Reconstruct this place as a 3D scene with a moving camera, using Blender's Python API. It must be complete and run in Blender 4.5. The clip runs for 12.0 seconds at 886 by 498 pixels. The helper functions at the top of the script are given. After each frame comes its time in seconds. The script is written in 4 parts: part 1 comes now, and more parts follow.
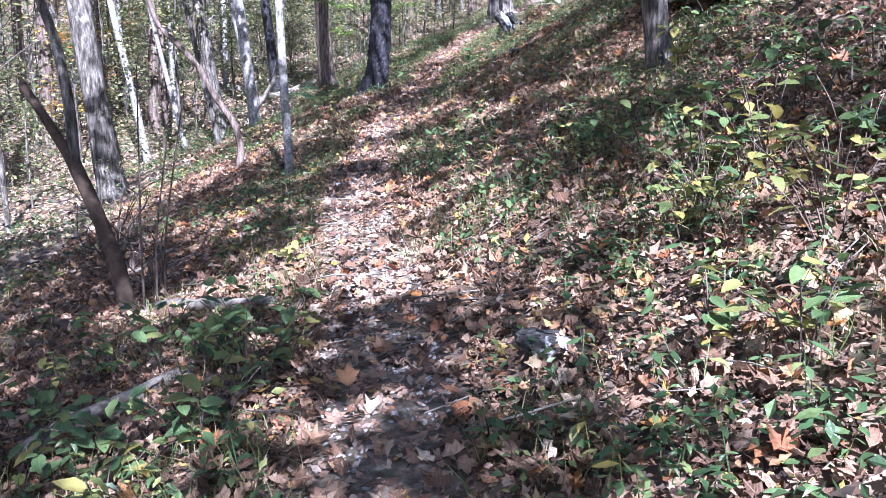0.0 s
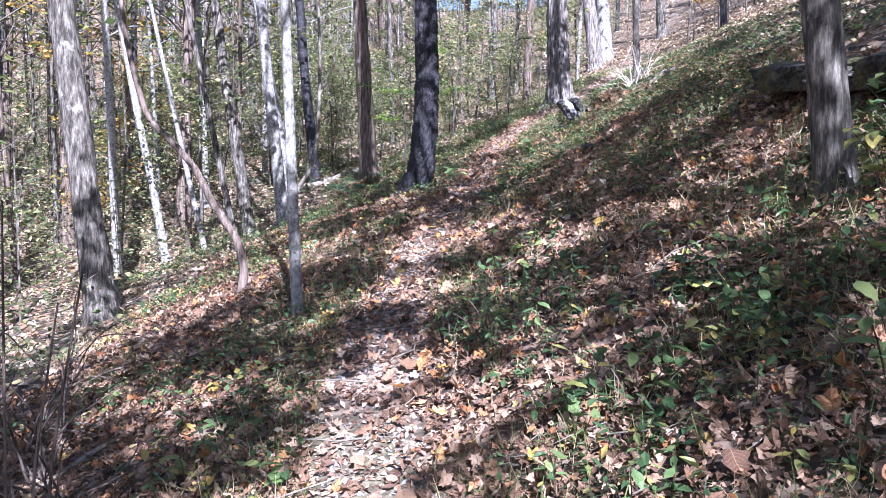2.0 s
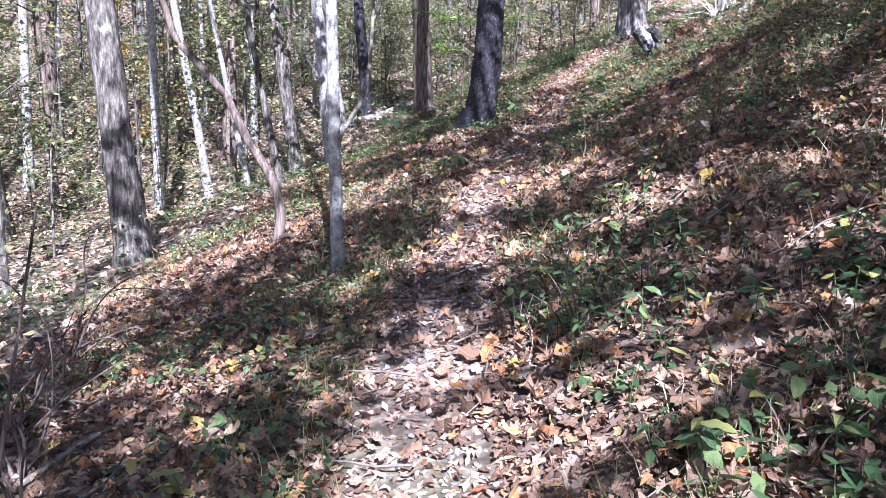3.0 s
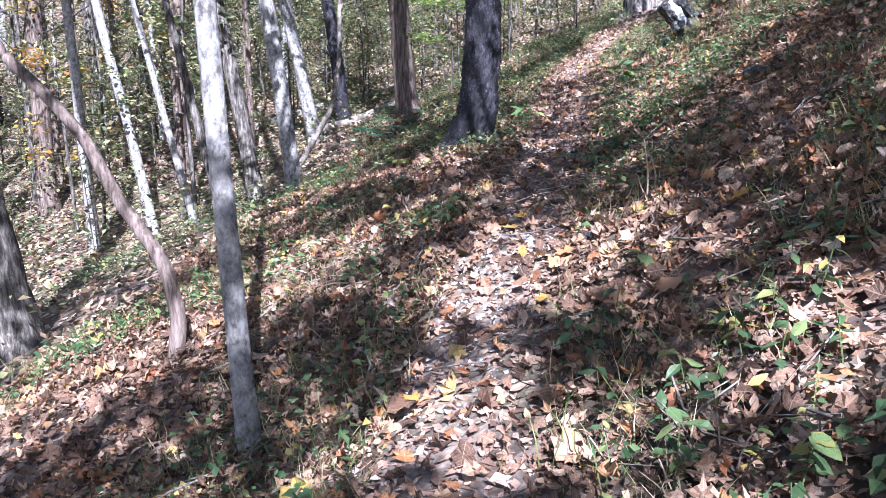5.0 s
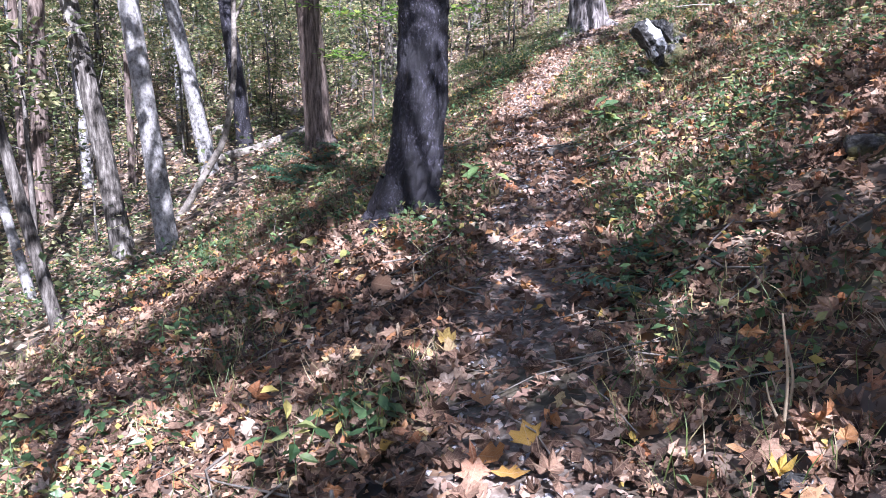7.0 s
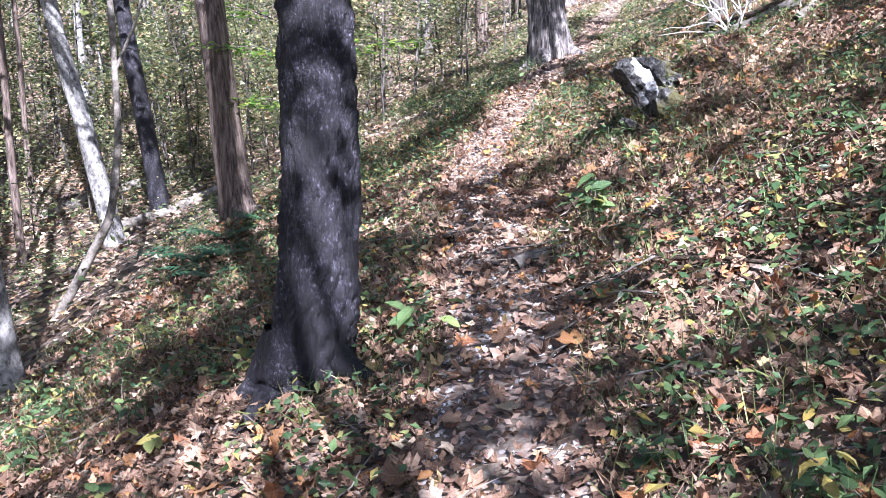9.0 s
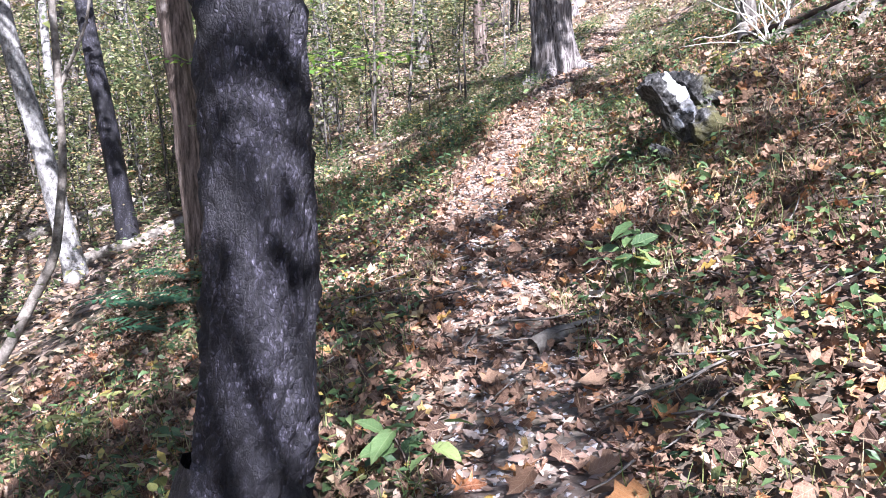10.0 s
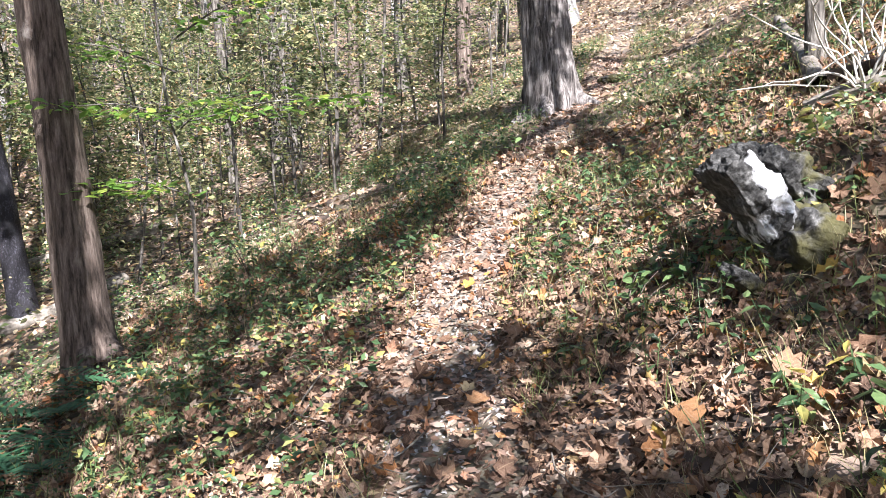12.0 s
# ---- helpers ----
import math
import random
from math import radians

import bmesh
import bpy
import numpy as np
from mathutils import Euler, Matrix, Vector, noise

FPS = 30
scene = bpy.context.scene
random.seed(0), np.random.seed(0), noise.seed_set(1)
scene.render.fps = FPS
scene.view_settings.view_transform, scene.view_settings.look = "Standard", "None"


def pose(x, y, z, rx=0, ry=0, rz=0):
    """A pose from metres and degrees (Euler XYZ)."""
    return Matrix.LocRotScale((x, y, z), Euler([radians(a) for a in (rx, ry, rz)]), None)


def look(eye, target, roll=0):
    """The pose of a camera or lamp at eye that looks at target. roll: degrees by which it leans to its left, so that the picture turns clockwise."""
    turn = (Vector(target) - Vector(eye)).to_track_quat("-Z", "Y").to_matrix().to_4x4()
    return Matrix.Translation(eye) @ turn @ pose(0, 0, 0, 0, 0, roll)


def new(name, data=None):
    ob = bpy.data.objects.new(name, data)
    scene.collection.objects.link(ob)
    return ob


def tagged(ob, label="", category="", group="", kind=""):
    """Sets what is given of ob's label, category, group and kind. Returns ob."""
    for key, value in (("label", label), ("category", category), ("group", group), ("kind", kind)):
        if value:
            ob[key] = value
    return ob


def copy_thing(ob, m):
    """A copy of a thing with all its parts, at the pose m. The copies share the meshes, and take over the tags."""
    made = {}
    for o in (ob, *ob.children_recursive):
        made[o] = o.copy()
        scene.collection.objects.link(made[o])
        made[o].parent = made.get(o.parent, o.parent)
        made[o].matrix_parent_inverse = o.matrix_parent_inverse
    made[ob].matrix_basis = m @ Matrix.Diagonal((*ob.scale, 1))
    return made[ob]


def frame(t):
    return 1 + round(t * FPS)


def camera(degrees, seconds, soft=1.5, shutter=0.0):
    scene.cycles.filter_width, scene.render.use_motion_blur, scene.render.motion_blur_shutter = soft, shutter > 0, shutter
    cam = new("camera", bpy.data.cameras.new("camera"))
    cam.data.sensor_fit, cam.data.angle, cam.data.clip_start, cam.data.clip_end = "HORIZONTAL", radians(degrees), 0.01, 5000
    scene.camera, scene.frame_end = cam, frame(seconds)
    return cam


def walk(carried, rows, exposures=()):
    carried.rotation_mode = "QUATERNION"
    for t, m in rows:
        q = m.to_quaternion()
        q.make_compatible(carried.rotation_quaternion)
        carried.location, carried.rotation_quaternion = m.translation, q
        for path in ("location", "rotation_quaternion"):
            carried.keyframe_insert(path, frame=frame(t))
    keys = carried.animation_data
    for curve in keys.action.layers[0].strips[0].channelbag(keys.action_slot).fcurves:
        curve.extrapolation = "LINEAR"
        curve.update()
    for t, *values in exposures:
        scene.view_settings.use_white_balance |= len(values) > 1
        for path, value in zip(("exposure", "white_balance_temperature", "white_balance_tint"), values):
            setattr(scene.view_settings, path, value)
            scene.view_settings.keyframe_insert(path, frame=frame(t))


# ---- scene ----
cam = camera(57.0, 12.0, 0.85)
PATH = [
    (0, (-0.031, 0.72, 1.261), (-0.049, 2.689, 0.909), -0.4),
    (0.5, (-0.06, 1.209, 1.297), (-0.18, 3.19, 1.048), 1.0),
    (1, (-0.146, 1.785, 1.392), (-0.515, 3.745, 1.245), -0.3),
    (1.5, (-0.158, 2.341, 1.521), (-0.398, 4.324, 1.406), 1.9),
    (2, (-0.106, 2.905, 1.564), (-0.245, 4.893, 1.4), -0.1),
    (2.5, (-0.192, 3.324, 1.5), (-0.577, 5.253, 1.138), 0.9),
    (3, (-0.269, 3.861, 1.579), (-0.53, 5.818, 1.258), 1.1),
    (3.2, (-0.298, 4.068, 1.576), (-0.544, 6.034, 1.299), -0.1),
    (4.8, (-0.514, 6.082, 1.789), (-0.745, 8.041, 1.464), -1.7),
    (5, (-0.537, 6.295, 1.793), (-0.793, 8.248, 1.446), -1.9),
    (5.5, (-0.644, 6.862, 1.879), (-0.878, 8.811, 1.497), -1.3),
    (6, (-0.662, 7.405, 1.943), (-0.849, 9.36, 1.568), -1.2),
    (6.5, (-0.775, 8.002, 2.041), (-0.985, 9.966, 1.725), -2.0),
    (7, (-0.851, 8.568, 2.108), (-0.905, 10.54, 1.777), -0.9),
    (7.2, (-0.843, 8.781, 2.096), (-0.889, 10.752, 1.757), -0.9),
    (8.8, (-0.712, 10.299, 2.408), (-0.703, 12.273, 2.09), -1.9),
    (9, (-0.669, 10.526, 2.505), (-0.637, 12.504, 2.216), -2.9),
    (9.5, (-0.662, 11.074, 2.545), (-0.633, 13.058, 2.289), -3.5),
    (10, (-0.626, 11.615, 2.605), (-0.586, 13.597, 2.348), -3.1),
    (10.5, (-0.586, 12.197, 2.749), (-0.545, 14.18, 2.493), -3.1),
    (11, (-0.622, 12.752, 2.829), (-0.582, 14.735, 2.57), -2.2),
    (11.5, (-0.525, 13.225, 2.881), (-0.449, 15.21, 2.643), -2.2),
    (12, (-0.373, 13.727, 3.02), (-0.302, 15.713, 2.795), -3.0),
]
walk(cam, [(t, look(eye, target, roll)) for t, eye, target, roll in PATH], [(0, 2.1, 5300, 24), (0.5, 2.25, 5330, 24), (1.3, 1.95, 5450, 24), (5.5, 2.02, 5450, 23), (7, 1.95, 5600, 24), (9, 2.09, 5650, 22), (10.5, 2.12, 5950, 21), (12, 1.98, 6300, 15)])

# ---- world, sun, exposure ----
SUN_AZ, SUN_EL = math.atan2(0.30, -0.95), radians(40)          # bearing of the sun from +y towards +x
TO_SUN = Vector((math.cos(SUN_EL) * math.sin(SUN_AZ), math.cos(SUN_EL) * math.cos(SUN_AZ), math.sin(SUN_EL)))
world = bpy.data.worlds.new("sky")
scene.world = world
world.use_nodes = True
wn = world.node_tree
sky = wn.nodes.new("ShaderNodeTexSky")
sky.sky_type, sky.sun_disc = "NISHITA", False
sky.sun_elevation, sky.sun_rotation = SUN_EL, SUN_AZ
wn.links.new(sky.outputs[0], wn.nodes["Background"].inputs[0])
wn.nodes["Background"].inputs[1].default_value = 0.055
sun = new("sun", bpy.data.lights.new("sun", "SUN"))
sun.data.energy, sun.data.angle, sun.data.color = 5.0, radians(0.53), (1.0, 0.97, 0.93)
sun.matrix_world = look(TO_SUN * 60, (0, 0, 0))

# ---- numbers and small tools ----
rng = np.random.default_rng(7)


def hash3(i, j, k):
    h = (i * 374761393 + j * 668265263 + k * 2147483647 + 1013904223) & 0xFFFFFFFF
    h = ((h ^ (h >> 13)) * 1274126177) & 0xFFFFFFFF
    return ((h ^ (h >> 16)) & 0xFFFF) / 65535.0


def vnoise(x, y, z=0.0):
    """Smooth value noise, 0 to 1, on arrays."""
    x, y, z = np.broadcast_arrays(np.asarray(x, float), np.asarray(y, float), np.asarray(z, float))
    fx, fy, fz = np.floor(x), np.floor(y), np.floor(z)
    i, j, k = fx.astype(np.int64), fy.astype(np.int64), fz.astype(np.int64)
    u, v, w = x - fx, y - fy, z - fz
    u, v, w = u * u * (3 - 2 * u), v * v * (3 - 2 * v), w * w * (3 - 2 * w)
    total = 0
    for a, pu in ((0, 1 - u), (1, u)):
        for b, pv in ((0, 1 - v), (1, v)):
            for c, pw in ((0, 1 - w), (1, w)):
                total = total + pu * pv * pw * hash3(i + a, j + b, k + c)
    return total


TRAIL_X = [(-10, 0.2), (0, 0.0), (4, -0.3), (7.5, -0.85), (10.5, -0.75), (14, -0.35), (18, -0.25), (19.2, 0.05), (21.5, 0.9), (25, 2.35), (30, 4.0), (60, 12)]
TRAIL_Z = [(-60, -5.0), (-2, -0.394), (3, 0.105), (6, 0.345), (8, 0.636), (10.5, 1.079), (14, 1.648), (18, 2.07), (21, 2.928), (25, 3.974), (40, 7.8), (80, 20), (300, 60)]
DOWNHILL = [(0, 0), (5.2, 1.77), (9, 2.4), (15, 2.7), (24, 2.3), (60, -13), (170, -60)]
UPHILL = [(0, 0), (0.8, 0.32), (12, 6.0), (30, 15), (130, 50)]


def table(rows, v):
    return np.interp(v, [r[0] for r in rows], [r[1] for r in rows])


def trail_u(x, y):
    return x - (table(TRAIL_X, y - 0.7) + table(TRAIL_X, y) + table(TRAIL_X, y + 0.7)) / 3


def ground_z(x, y, rough=True):
    x, y = np.asarray(x, float), np.asarray(y, float)
    u = trail_u(x, y)
    z = sum(table(TRAIL_Z, y + d) for d in (-0.8, -0.3, 0.3, 0.8)) / 4
    z = z + sum(table(UPHILL, np.maximum(u - 0.25 + d, 0)) - table(DOWNHILL, np.maximum(-u - 0.25 + d, 0)) for d in (-0.25, 0, 0.25)) / 3
    z = z - 0.12 * np.exp(-((x + 1.8) ** 2 + (y - 9.2) ** 2) / 0.7)          # a shallow hollow
    z = z + 0.27 * np.exp(-(x - 1.66) ** 2 / 0.16 - (y - 17.4) ** 2 / 0.2)          # leaf bank heaped behind the jagged rock
    if rough:
        off = np.clip((np.abs(u) - 0.2) / 0.5, 0, 1)
        z = z + (vnoise(x * 1.3, y * 1.3) - 0.5) * 0.09 * off + (vnoise(x * 4.1, y * 4.1, 5) - 0.5) * 0.045 * (0.4 + 0.6 * off)
        z = z + (vnoise(x * 0.35, y * 0.35, 9) - 0.5) * 0.5 * np.clip((np.abs(u) - 4) / 6, 0, 1)
    return z


def ground_n(x, y):
    e = 0.15
    n = np.stack([-(ground_z(x + e, y, False) - ground_z(x - e, y, False)) / (2 * e), -(ground_z(x, y + e, False) - ground_z(x, y - e, False)) / (2 * e), np.ones_like(np.asarray(x, float))], -1)
    return n / np.linalg.norm(n, axis=-1, keepdims=True)


def tri_mesh(name, v, t, smooth=True):
    me = bpy.data.meshes.new(name)
    v, t = np.asarray(v, np.float32), np.asarray(t, np.int32)
    me.vertices.add(len(v))
    me.vertices.foreach_set("co", v.ravel())
    me.loops.add(3 * len(t))
    me.loops.foreach_set("vertex_index", t.ravel())
    me.polygons.add(len(t))
    me.polygons.foreach_set("loop_start", np.arange(len(t), dtype=np.int32) * 3)
    me.polygons.foreach_set("use_smooth", np.full(len(t), smooth))
    me.update(calc_edges=True)
    return me


def join(pieces):
    vs, ts, n = [], [], 0
    for v, t in pieces:
        vs.append(np.asarray(v, float))
        ts.append(np.asarray(t) + n)
        n += len(v)
    return np.concatenate(vs), np.concatenate(ts)


def part(name, vt, material, parent=None, label="", smooth=True):
    me = tri_mesh(name, vt[0], vt[1], smooth)
    me.materials.append(material)
    ob = new(name, me)
    if parent:
        ob.parent = parent
    if label:
        tagged(ob, label)
    return ob


def thing(name, at, label, category, group="", kind=""):
    ob = new(name)
    ob.empty_display_size = 0.2
    ob.matrix_basis = pose(*[float(c) for c in at])
    return tagged(ob, label, category, group, kind)


def scatter(shape, at, normal, size, jitter=0.35, yaw=None, squash=None, ragged=0.0):
    """Copies of a small shape laid on places, turned at random about a shaken normal."""
    sv, st = np.asarray(shape[0], float), np.asarray(shape[1])
    m = len(at)
    n = normal + rng.normal(0, 1, (m, 3)) * np.asarray(jitter).reshape(-1, 1)
    n /= np.linalg.norm(n, axis=1, keepdims=True)
    yaw = rng.uniform(0, 2 * np.pi, m) if yaw is None else yaw
    ref = np.stack([np.cos(yaw), np.sin(yaw), np.zeros(m)], 1)
    a = np.cross(n, ref)
    a /= np.maximum(np.linalg.norm(a, axis=1, keepdims=True), 1e-6)
    b = np.cross(n, a)
    s = np.asarray(size).reshape(-1, 1, 1)
    curl = rng.uniform(-0.8, 2.1, m).reshape(-1, 1, 1) if squash is None else squash
    local = np.repeat(sv[None], m, 0)
    if ragged:
        local = local * (1 + rng.normal(0, ragged, (m, len(sv), 1))) + rng.normal(0, ragged * 0.45, local.shape) * (0.3, 0.3, 1)
    v = at[:, None, :] + s * (local[..., 0:1] * a[:, None, :] + local[..., 1:2] * b[:, None, :] + curl * local[..., 2:3] * n[:, None, :])
    t = st[None] + (np.arange(m) * len(sv))[:, None, None]
    return v.reshape(-1, 3), t.reshape(-1, 3)


def tube(pts, radii, sides=7, rough=0.0, seed=0, stretch=1.0, cap=True):
    """A tapered stem along points, its bark raised and sunk by noise."""
    pts = np.asarray(pts, float)
    radii = np.asarray(radii, float)
    d = np.gradient(pts, axis=0)
    d /= np.linalg.norm(d, axis=1, keepdims=True)
    ref = np.where(np.abs(d[:, 2:3]) > 0.8, np.array([[0, 1.0, 0]]), np.array([[0, 0, 1.0]]))
    a = np.cross(ref, d)
    a /= np.linalg.norm(a, axis=1, keepdims=True)
    b = np.cross(d, a)
    ang = np.linspace(0, 2 * np.pi, sides, endpoint=False)
    c, s = np.cos(ang), np.sin(ang)
    r = np.repeat(radii[:, None], sides, 1)
    if rough:
        run = np.concatenate([[0], np.cumsum(np.linalg.norm(np.diff(pts, axis=0), axis=1))])[:, None]
        k = 0.5 / max(radii.mean(), 0.03) * 0.16
        f = vnoise(c * 14 * k + 50, s * 14 * k + 50, run * 4 * stretch + seed) + 0.5 * vnoise(c * 30 * k, s * 30 * k, run * 9 * stretch + seed + 7)
        g = vnoise(c * 2 + 9, s * 2 + 9, run * 1.2 + seed + 3)
        r = r * (1 + rough * (f - 0.75) + 0.16 * (g - 0.5))
    v = pts[:, None] + r[..., None] * (a[:, None] * c[None, :, None] + b[:, None] * s[None, :, None])
    n = len(pts)
    i = np.arange(n - 1)[:, None] * sides
    j = np.arange(sides)[None]
    k = (j + 1) % sides
    q = np.stack([i + j, i + k, i + sides + k, i + sides + j], -1).reshape(-1, 4)
    t = np.concatenate([q[:, [0, 1, 2]], q[:, [0, 2, 3]]])
    v = v.reshape(-1, 3)
    if cap:
        v = np.concatenate([v, pts[-1:] + d[-1:] * radii[-1] * 0.5])
        top = (n - 1) * sides
        t = np.concatenate([t, np.stack([top + np.arange(sides), top + (np.arange(sides) + 1) % sides, np.full(sides, len(v) - 1)], 1)])
    return v, t


def bend(points, steps):
    """A smooth line through a few points."""
    p = np.asarray(points, float)
    s = np.linspace(0, len(p) - 1, len(p))
    q = np.linspace(0, len(p) - 1, steps)
    out = np.stack([np.interp(q, s, p[:, i]) for i in range(p.shape[1])], 1)
    for _ in range(max(1, steps // len(p) // 2)):
        out[1:-1] = (out[:-2] + 2 * out[1:-1] + out[2:]) / 4
    return out


# ---- materials ----
def nodes_of(name):
    m = bpy.data.materials.new(name)
    m.use_nodes = True
    return m, m.node_tree, m.node_tree.nodes["Principled BSDF"]


def ramp(nt, stops, source):
    r = nt.nodes.new("ShaderNodeValToRGB")
    while len(r.color_ramp.elements) < len(stops):
        r.color_ramp.elements.new(0.5)
    for e, (p, c) in zip(r.color_ramp.elements, stops):
        e.position, e.color = p, (*c, 1)
    nt.links.new(source, r.inputs[0])
    return r.outputs[0]


def noise_node(nt, scale, detail=6.0, stretch=(1, 1, 1), rough=0.6):
    co = nt.nodes.new("ShaderNodeTexCoord")
    mp = nt.nodes.new("ShaderNodeMapping")
    mp.inputs["Scale"].default_value = stretch
    n = nt.nodes.new("ShaderNodeTexNoise")
    n.inputs["Scale"].default_value, n.inputs["Detail"].default_value, n.inputs["Roughness"].default_value = scale, detail, rough
    nt.links.new(co.outputs["Object"], mp.inputs[0])
    nt.links.new(mp.outputs[0], n.inputs["Vector"])
    return n.outputs["Fac"]


def mixed(nt, fac, a, b, mode="MIX"):
    m = nt.nodes.new("ShaderNodeMix")
    m.data_type, m.blend_type = "RGBA", mode
    if isinstance(fac, float):
        m.inputs[0].default_value = fac
    else:
        nt.links.new(fac, m.inputs[0])
    for sock, val in ((m.inputs[6], a), (m.inputs[7], b)):
        if isinstance(val, tuple):
            sock.default_value = (*val, 1)
        else:
            nt.links.new(val, sock)
    return m.outputs[2]


def math_node(nt, operation, a, b=0.0):
    n = nt.nodes.new("ShaderNodeMath")
    n.operation = operation
    for sock, val in zip(n.inputs, (a, b)):
        if isinstance(val, float):
            sock.default_value = val
        else:
            nt.links.new(val, sock)
    return n.outputs[0]


def bumped(nt, bsdf, height, strength, distance):
    b = nt.nodes.new("ShaderNodeBump")
    b.inputs["Strength"].default_value, b.inputs["Distance"].default_value = strength, distance
    nt.links.new(height, b.inputs["Height"])
    nt.links.new(b.outputs[0], bsdf.inputs["Normal"])


def leaf_material(name, stops, rough=0.55, through_light=0.3, per_object=False, spots=(0.12, 0.08, 0.05), veined=False, gloss=0.5, rib_colour=(0.5, 0.37, 0.25), rim_colour=(0.07, 0.04, 0.025)):
    m, nt, bsdf = nodes_of(name)
    if per_object:
        pick = nt.nodes.new("ShaderNodeObjectInfo").outputs["Random"]
    else:
        pick = nt.nodes.new("ShaderNodeNewGeometry").outputs["Random Per Island"]
    col = ramp(nt, stops, pick)
    fine = noise_node(nt, 38, 4)
    height = fine
    if veined:
        blot = noise_node(nt, 70, 5, (1, 1, 1), 0.7)
        col = mixed(nt, 1.0, col, ramp(nt, [(0.3, (0.42, 0.36, 0.33)), (0.52, (1, 1, 1)), (0.72, (1.0, 0.94, 0.86))], blot), "MULTIPLY")
        blade = nt.nodes.new("ShaderNodeAttribute")
        blade.attribute_name = "blade"
        sep = nt.nodes.new("ShaderNodeSeparateXYZ")
        nt.links.new(blade.outputs["Vector"], sep.inputs[0])
        side = math_node(nt, "ABSOLUTE", sep.outputs["X"])
        run = math_node(nt, "SUBTRACT", sep.outputs["Y"], math_node(nt, "MULTIPLY", side, 0.8))
        rib = math_node(nt, "LESS_THAN", side, 0.014)
        ribs = math_node(nt, "GREATER_THAN", math_node(nt, "SINE", math_node(nt, "MULTIPLY", run, 46.0)), 0.9)
        vein = math_node(nt, "MULTIPLY", math_node(nt, "MAXIMUM", rib, math_node(nt, "MULTIPLY", ribs, 0.55)), 0.4)
        col = mixed(nt, vein, col, rib_colour)
        rim = nt.nodes.new("ShaderNodeVectorMath")
        rim.operation = "LENGTH"
        nt.links.new(blade.outputs["Vector"], rim.inputs[0])
        edge = math_node(nt, "ADD", rim.outputs["Value"], math_node(nt, "MULTIPLY", fine, 0.5))
        col = mixed(nt, ramp(nt, [(0.62, (0, 0, 0)), (0.85, (0.5, 0.5, 0.5))], edge), col, rim_colour)
        height = blot
    else:
        col = mixed(nt, ramp(nt, [(0.5, (0, 0, 0)), (0.72, (0.6, 0.6, 0.6))], fine), col, spots)
    nt.links.new(col, bsdf.inputs["Base Color"])
    bsdf.inputs["Roughness"].default_value = rough
    bsdf.inputs["Specular IOR Level"].default_value = gloss
    bumped(nt, bsdf, height, 0.5, 0.01)
    tr = nt.nodes.new("ShaderNodeBsdfTranslucent")
    nt.links.new(col, tr.inputs[0])
    mx = nt.nodes.new("ShaderNodeMixShader")
    mx.inputs[0].default_value = through_light
    nt.links.new(bsdf.outputs[0], mx.inputs[1])
    nt.links.new(tr.outputs[0], mx.inputs[2])
    nt.links.new(mx.outputs[0], nt.nodes["Material Output"].inputs[0])
    return m


def bark_material(name, stops, scale=9, stretch=(1, 1, 0.2), patch=None, patch_at=0.6, bump=0.8, rough=0.9, depth=0.02):
    m, nt, bsdf = nodes_of(name)
    f = noise_node(nt, scale, 8, stretch, 0.7)
    col = ramp(nt, stops, f)
    if patch:
        big = noise_node(nt, 4.0, 6, (1, 1, 0.6), 0.65)
        col = mixed(nt, ramp(nt, [(patch_at, (0, 0, 0)), (patch_at + 0.07, (0.85, 0.85, 0.85))], big), col, patch)
    nt.links.new(col, bsdf.inputs["Base Color"])
    bsdf.inputs["Roughness"].default_value = rough
    bsdf.inputs["Specular IOR Level"].default_value = 0.25
    bumped(nt, bsdf, f, bump, depth)
    return m


DRY_STOPS = [(0.0, (0.055, 0.035, 0.028)), (0.2, (0.12, 0.073, 0.053)), (0.42, (0.22, 0.136, 0.096)), (0.62, (0.34, 0.222, 0.156)), (0.76, (0.46, 0.34, 0.26)),
             (0.83, (0.33, 0.135, 0.065)), (0.89, (0.46, 0.24, 0.1)), (0.95, (0.55, 0.46, 0.39)), (1.0, (0.52, 0.37, 0.08))]
LITTER = leaf_material("fallen leaves", DRY_STOPS, 0.7, 0.12, veined=True, gloss=0.22)
# tones paler than the near litter, standing in for sun on the far slope
LITTER_FAR_SUNLIT = leaf_material("distant fallen leaves paled as if sunlit", [(0.0, (0.1, 0.065, 0.048)), (0.3, (0.23, 0.155, 0.108)), (0.65, (0.43, 0.33, 0.245)), (0.85, (0.56, 0.47, 0.37)), (1.0, (0.42, 0.36, 0.14))], 0.7, 0.12, gloss=0.25)
BITS = leaf_material("broken leaf bits", [(0.0, (0.05, 0.03, 0.022)), (0.4, (0.14, 0.085, 0.057)), (0.7, (0.28, 0.18, 0.12)), (0.9, (0.42, 0.3, 0.21)), (1.0, (0.38, 0.17, 0.06))], 0.75, 0.08, gloss=0.2)
CRUMBS = leaf_material("trodden leaf crumbs", [(0.0, (0.11, 0.066, 0.05)), (0.3, (0.24, 0.15, 0.112)), (0.65, (0.4, 0.28, 0.22)), (0.9, (0.52, 0.42, 0.36)), (1.0, (0.44, 0.22, 0.1))], 0.7, 0.1, gloss=0.25)
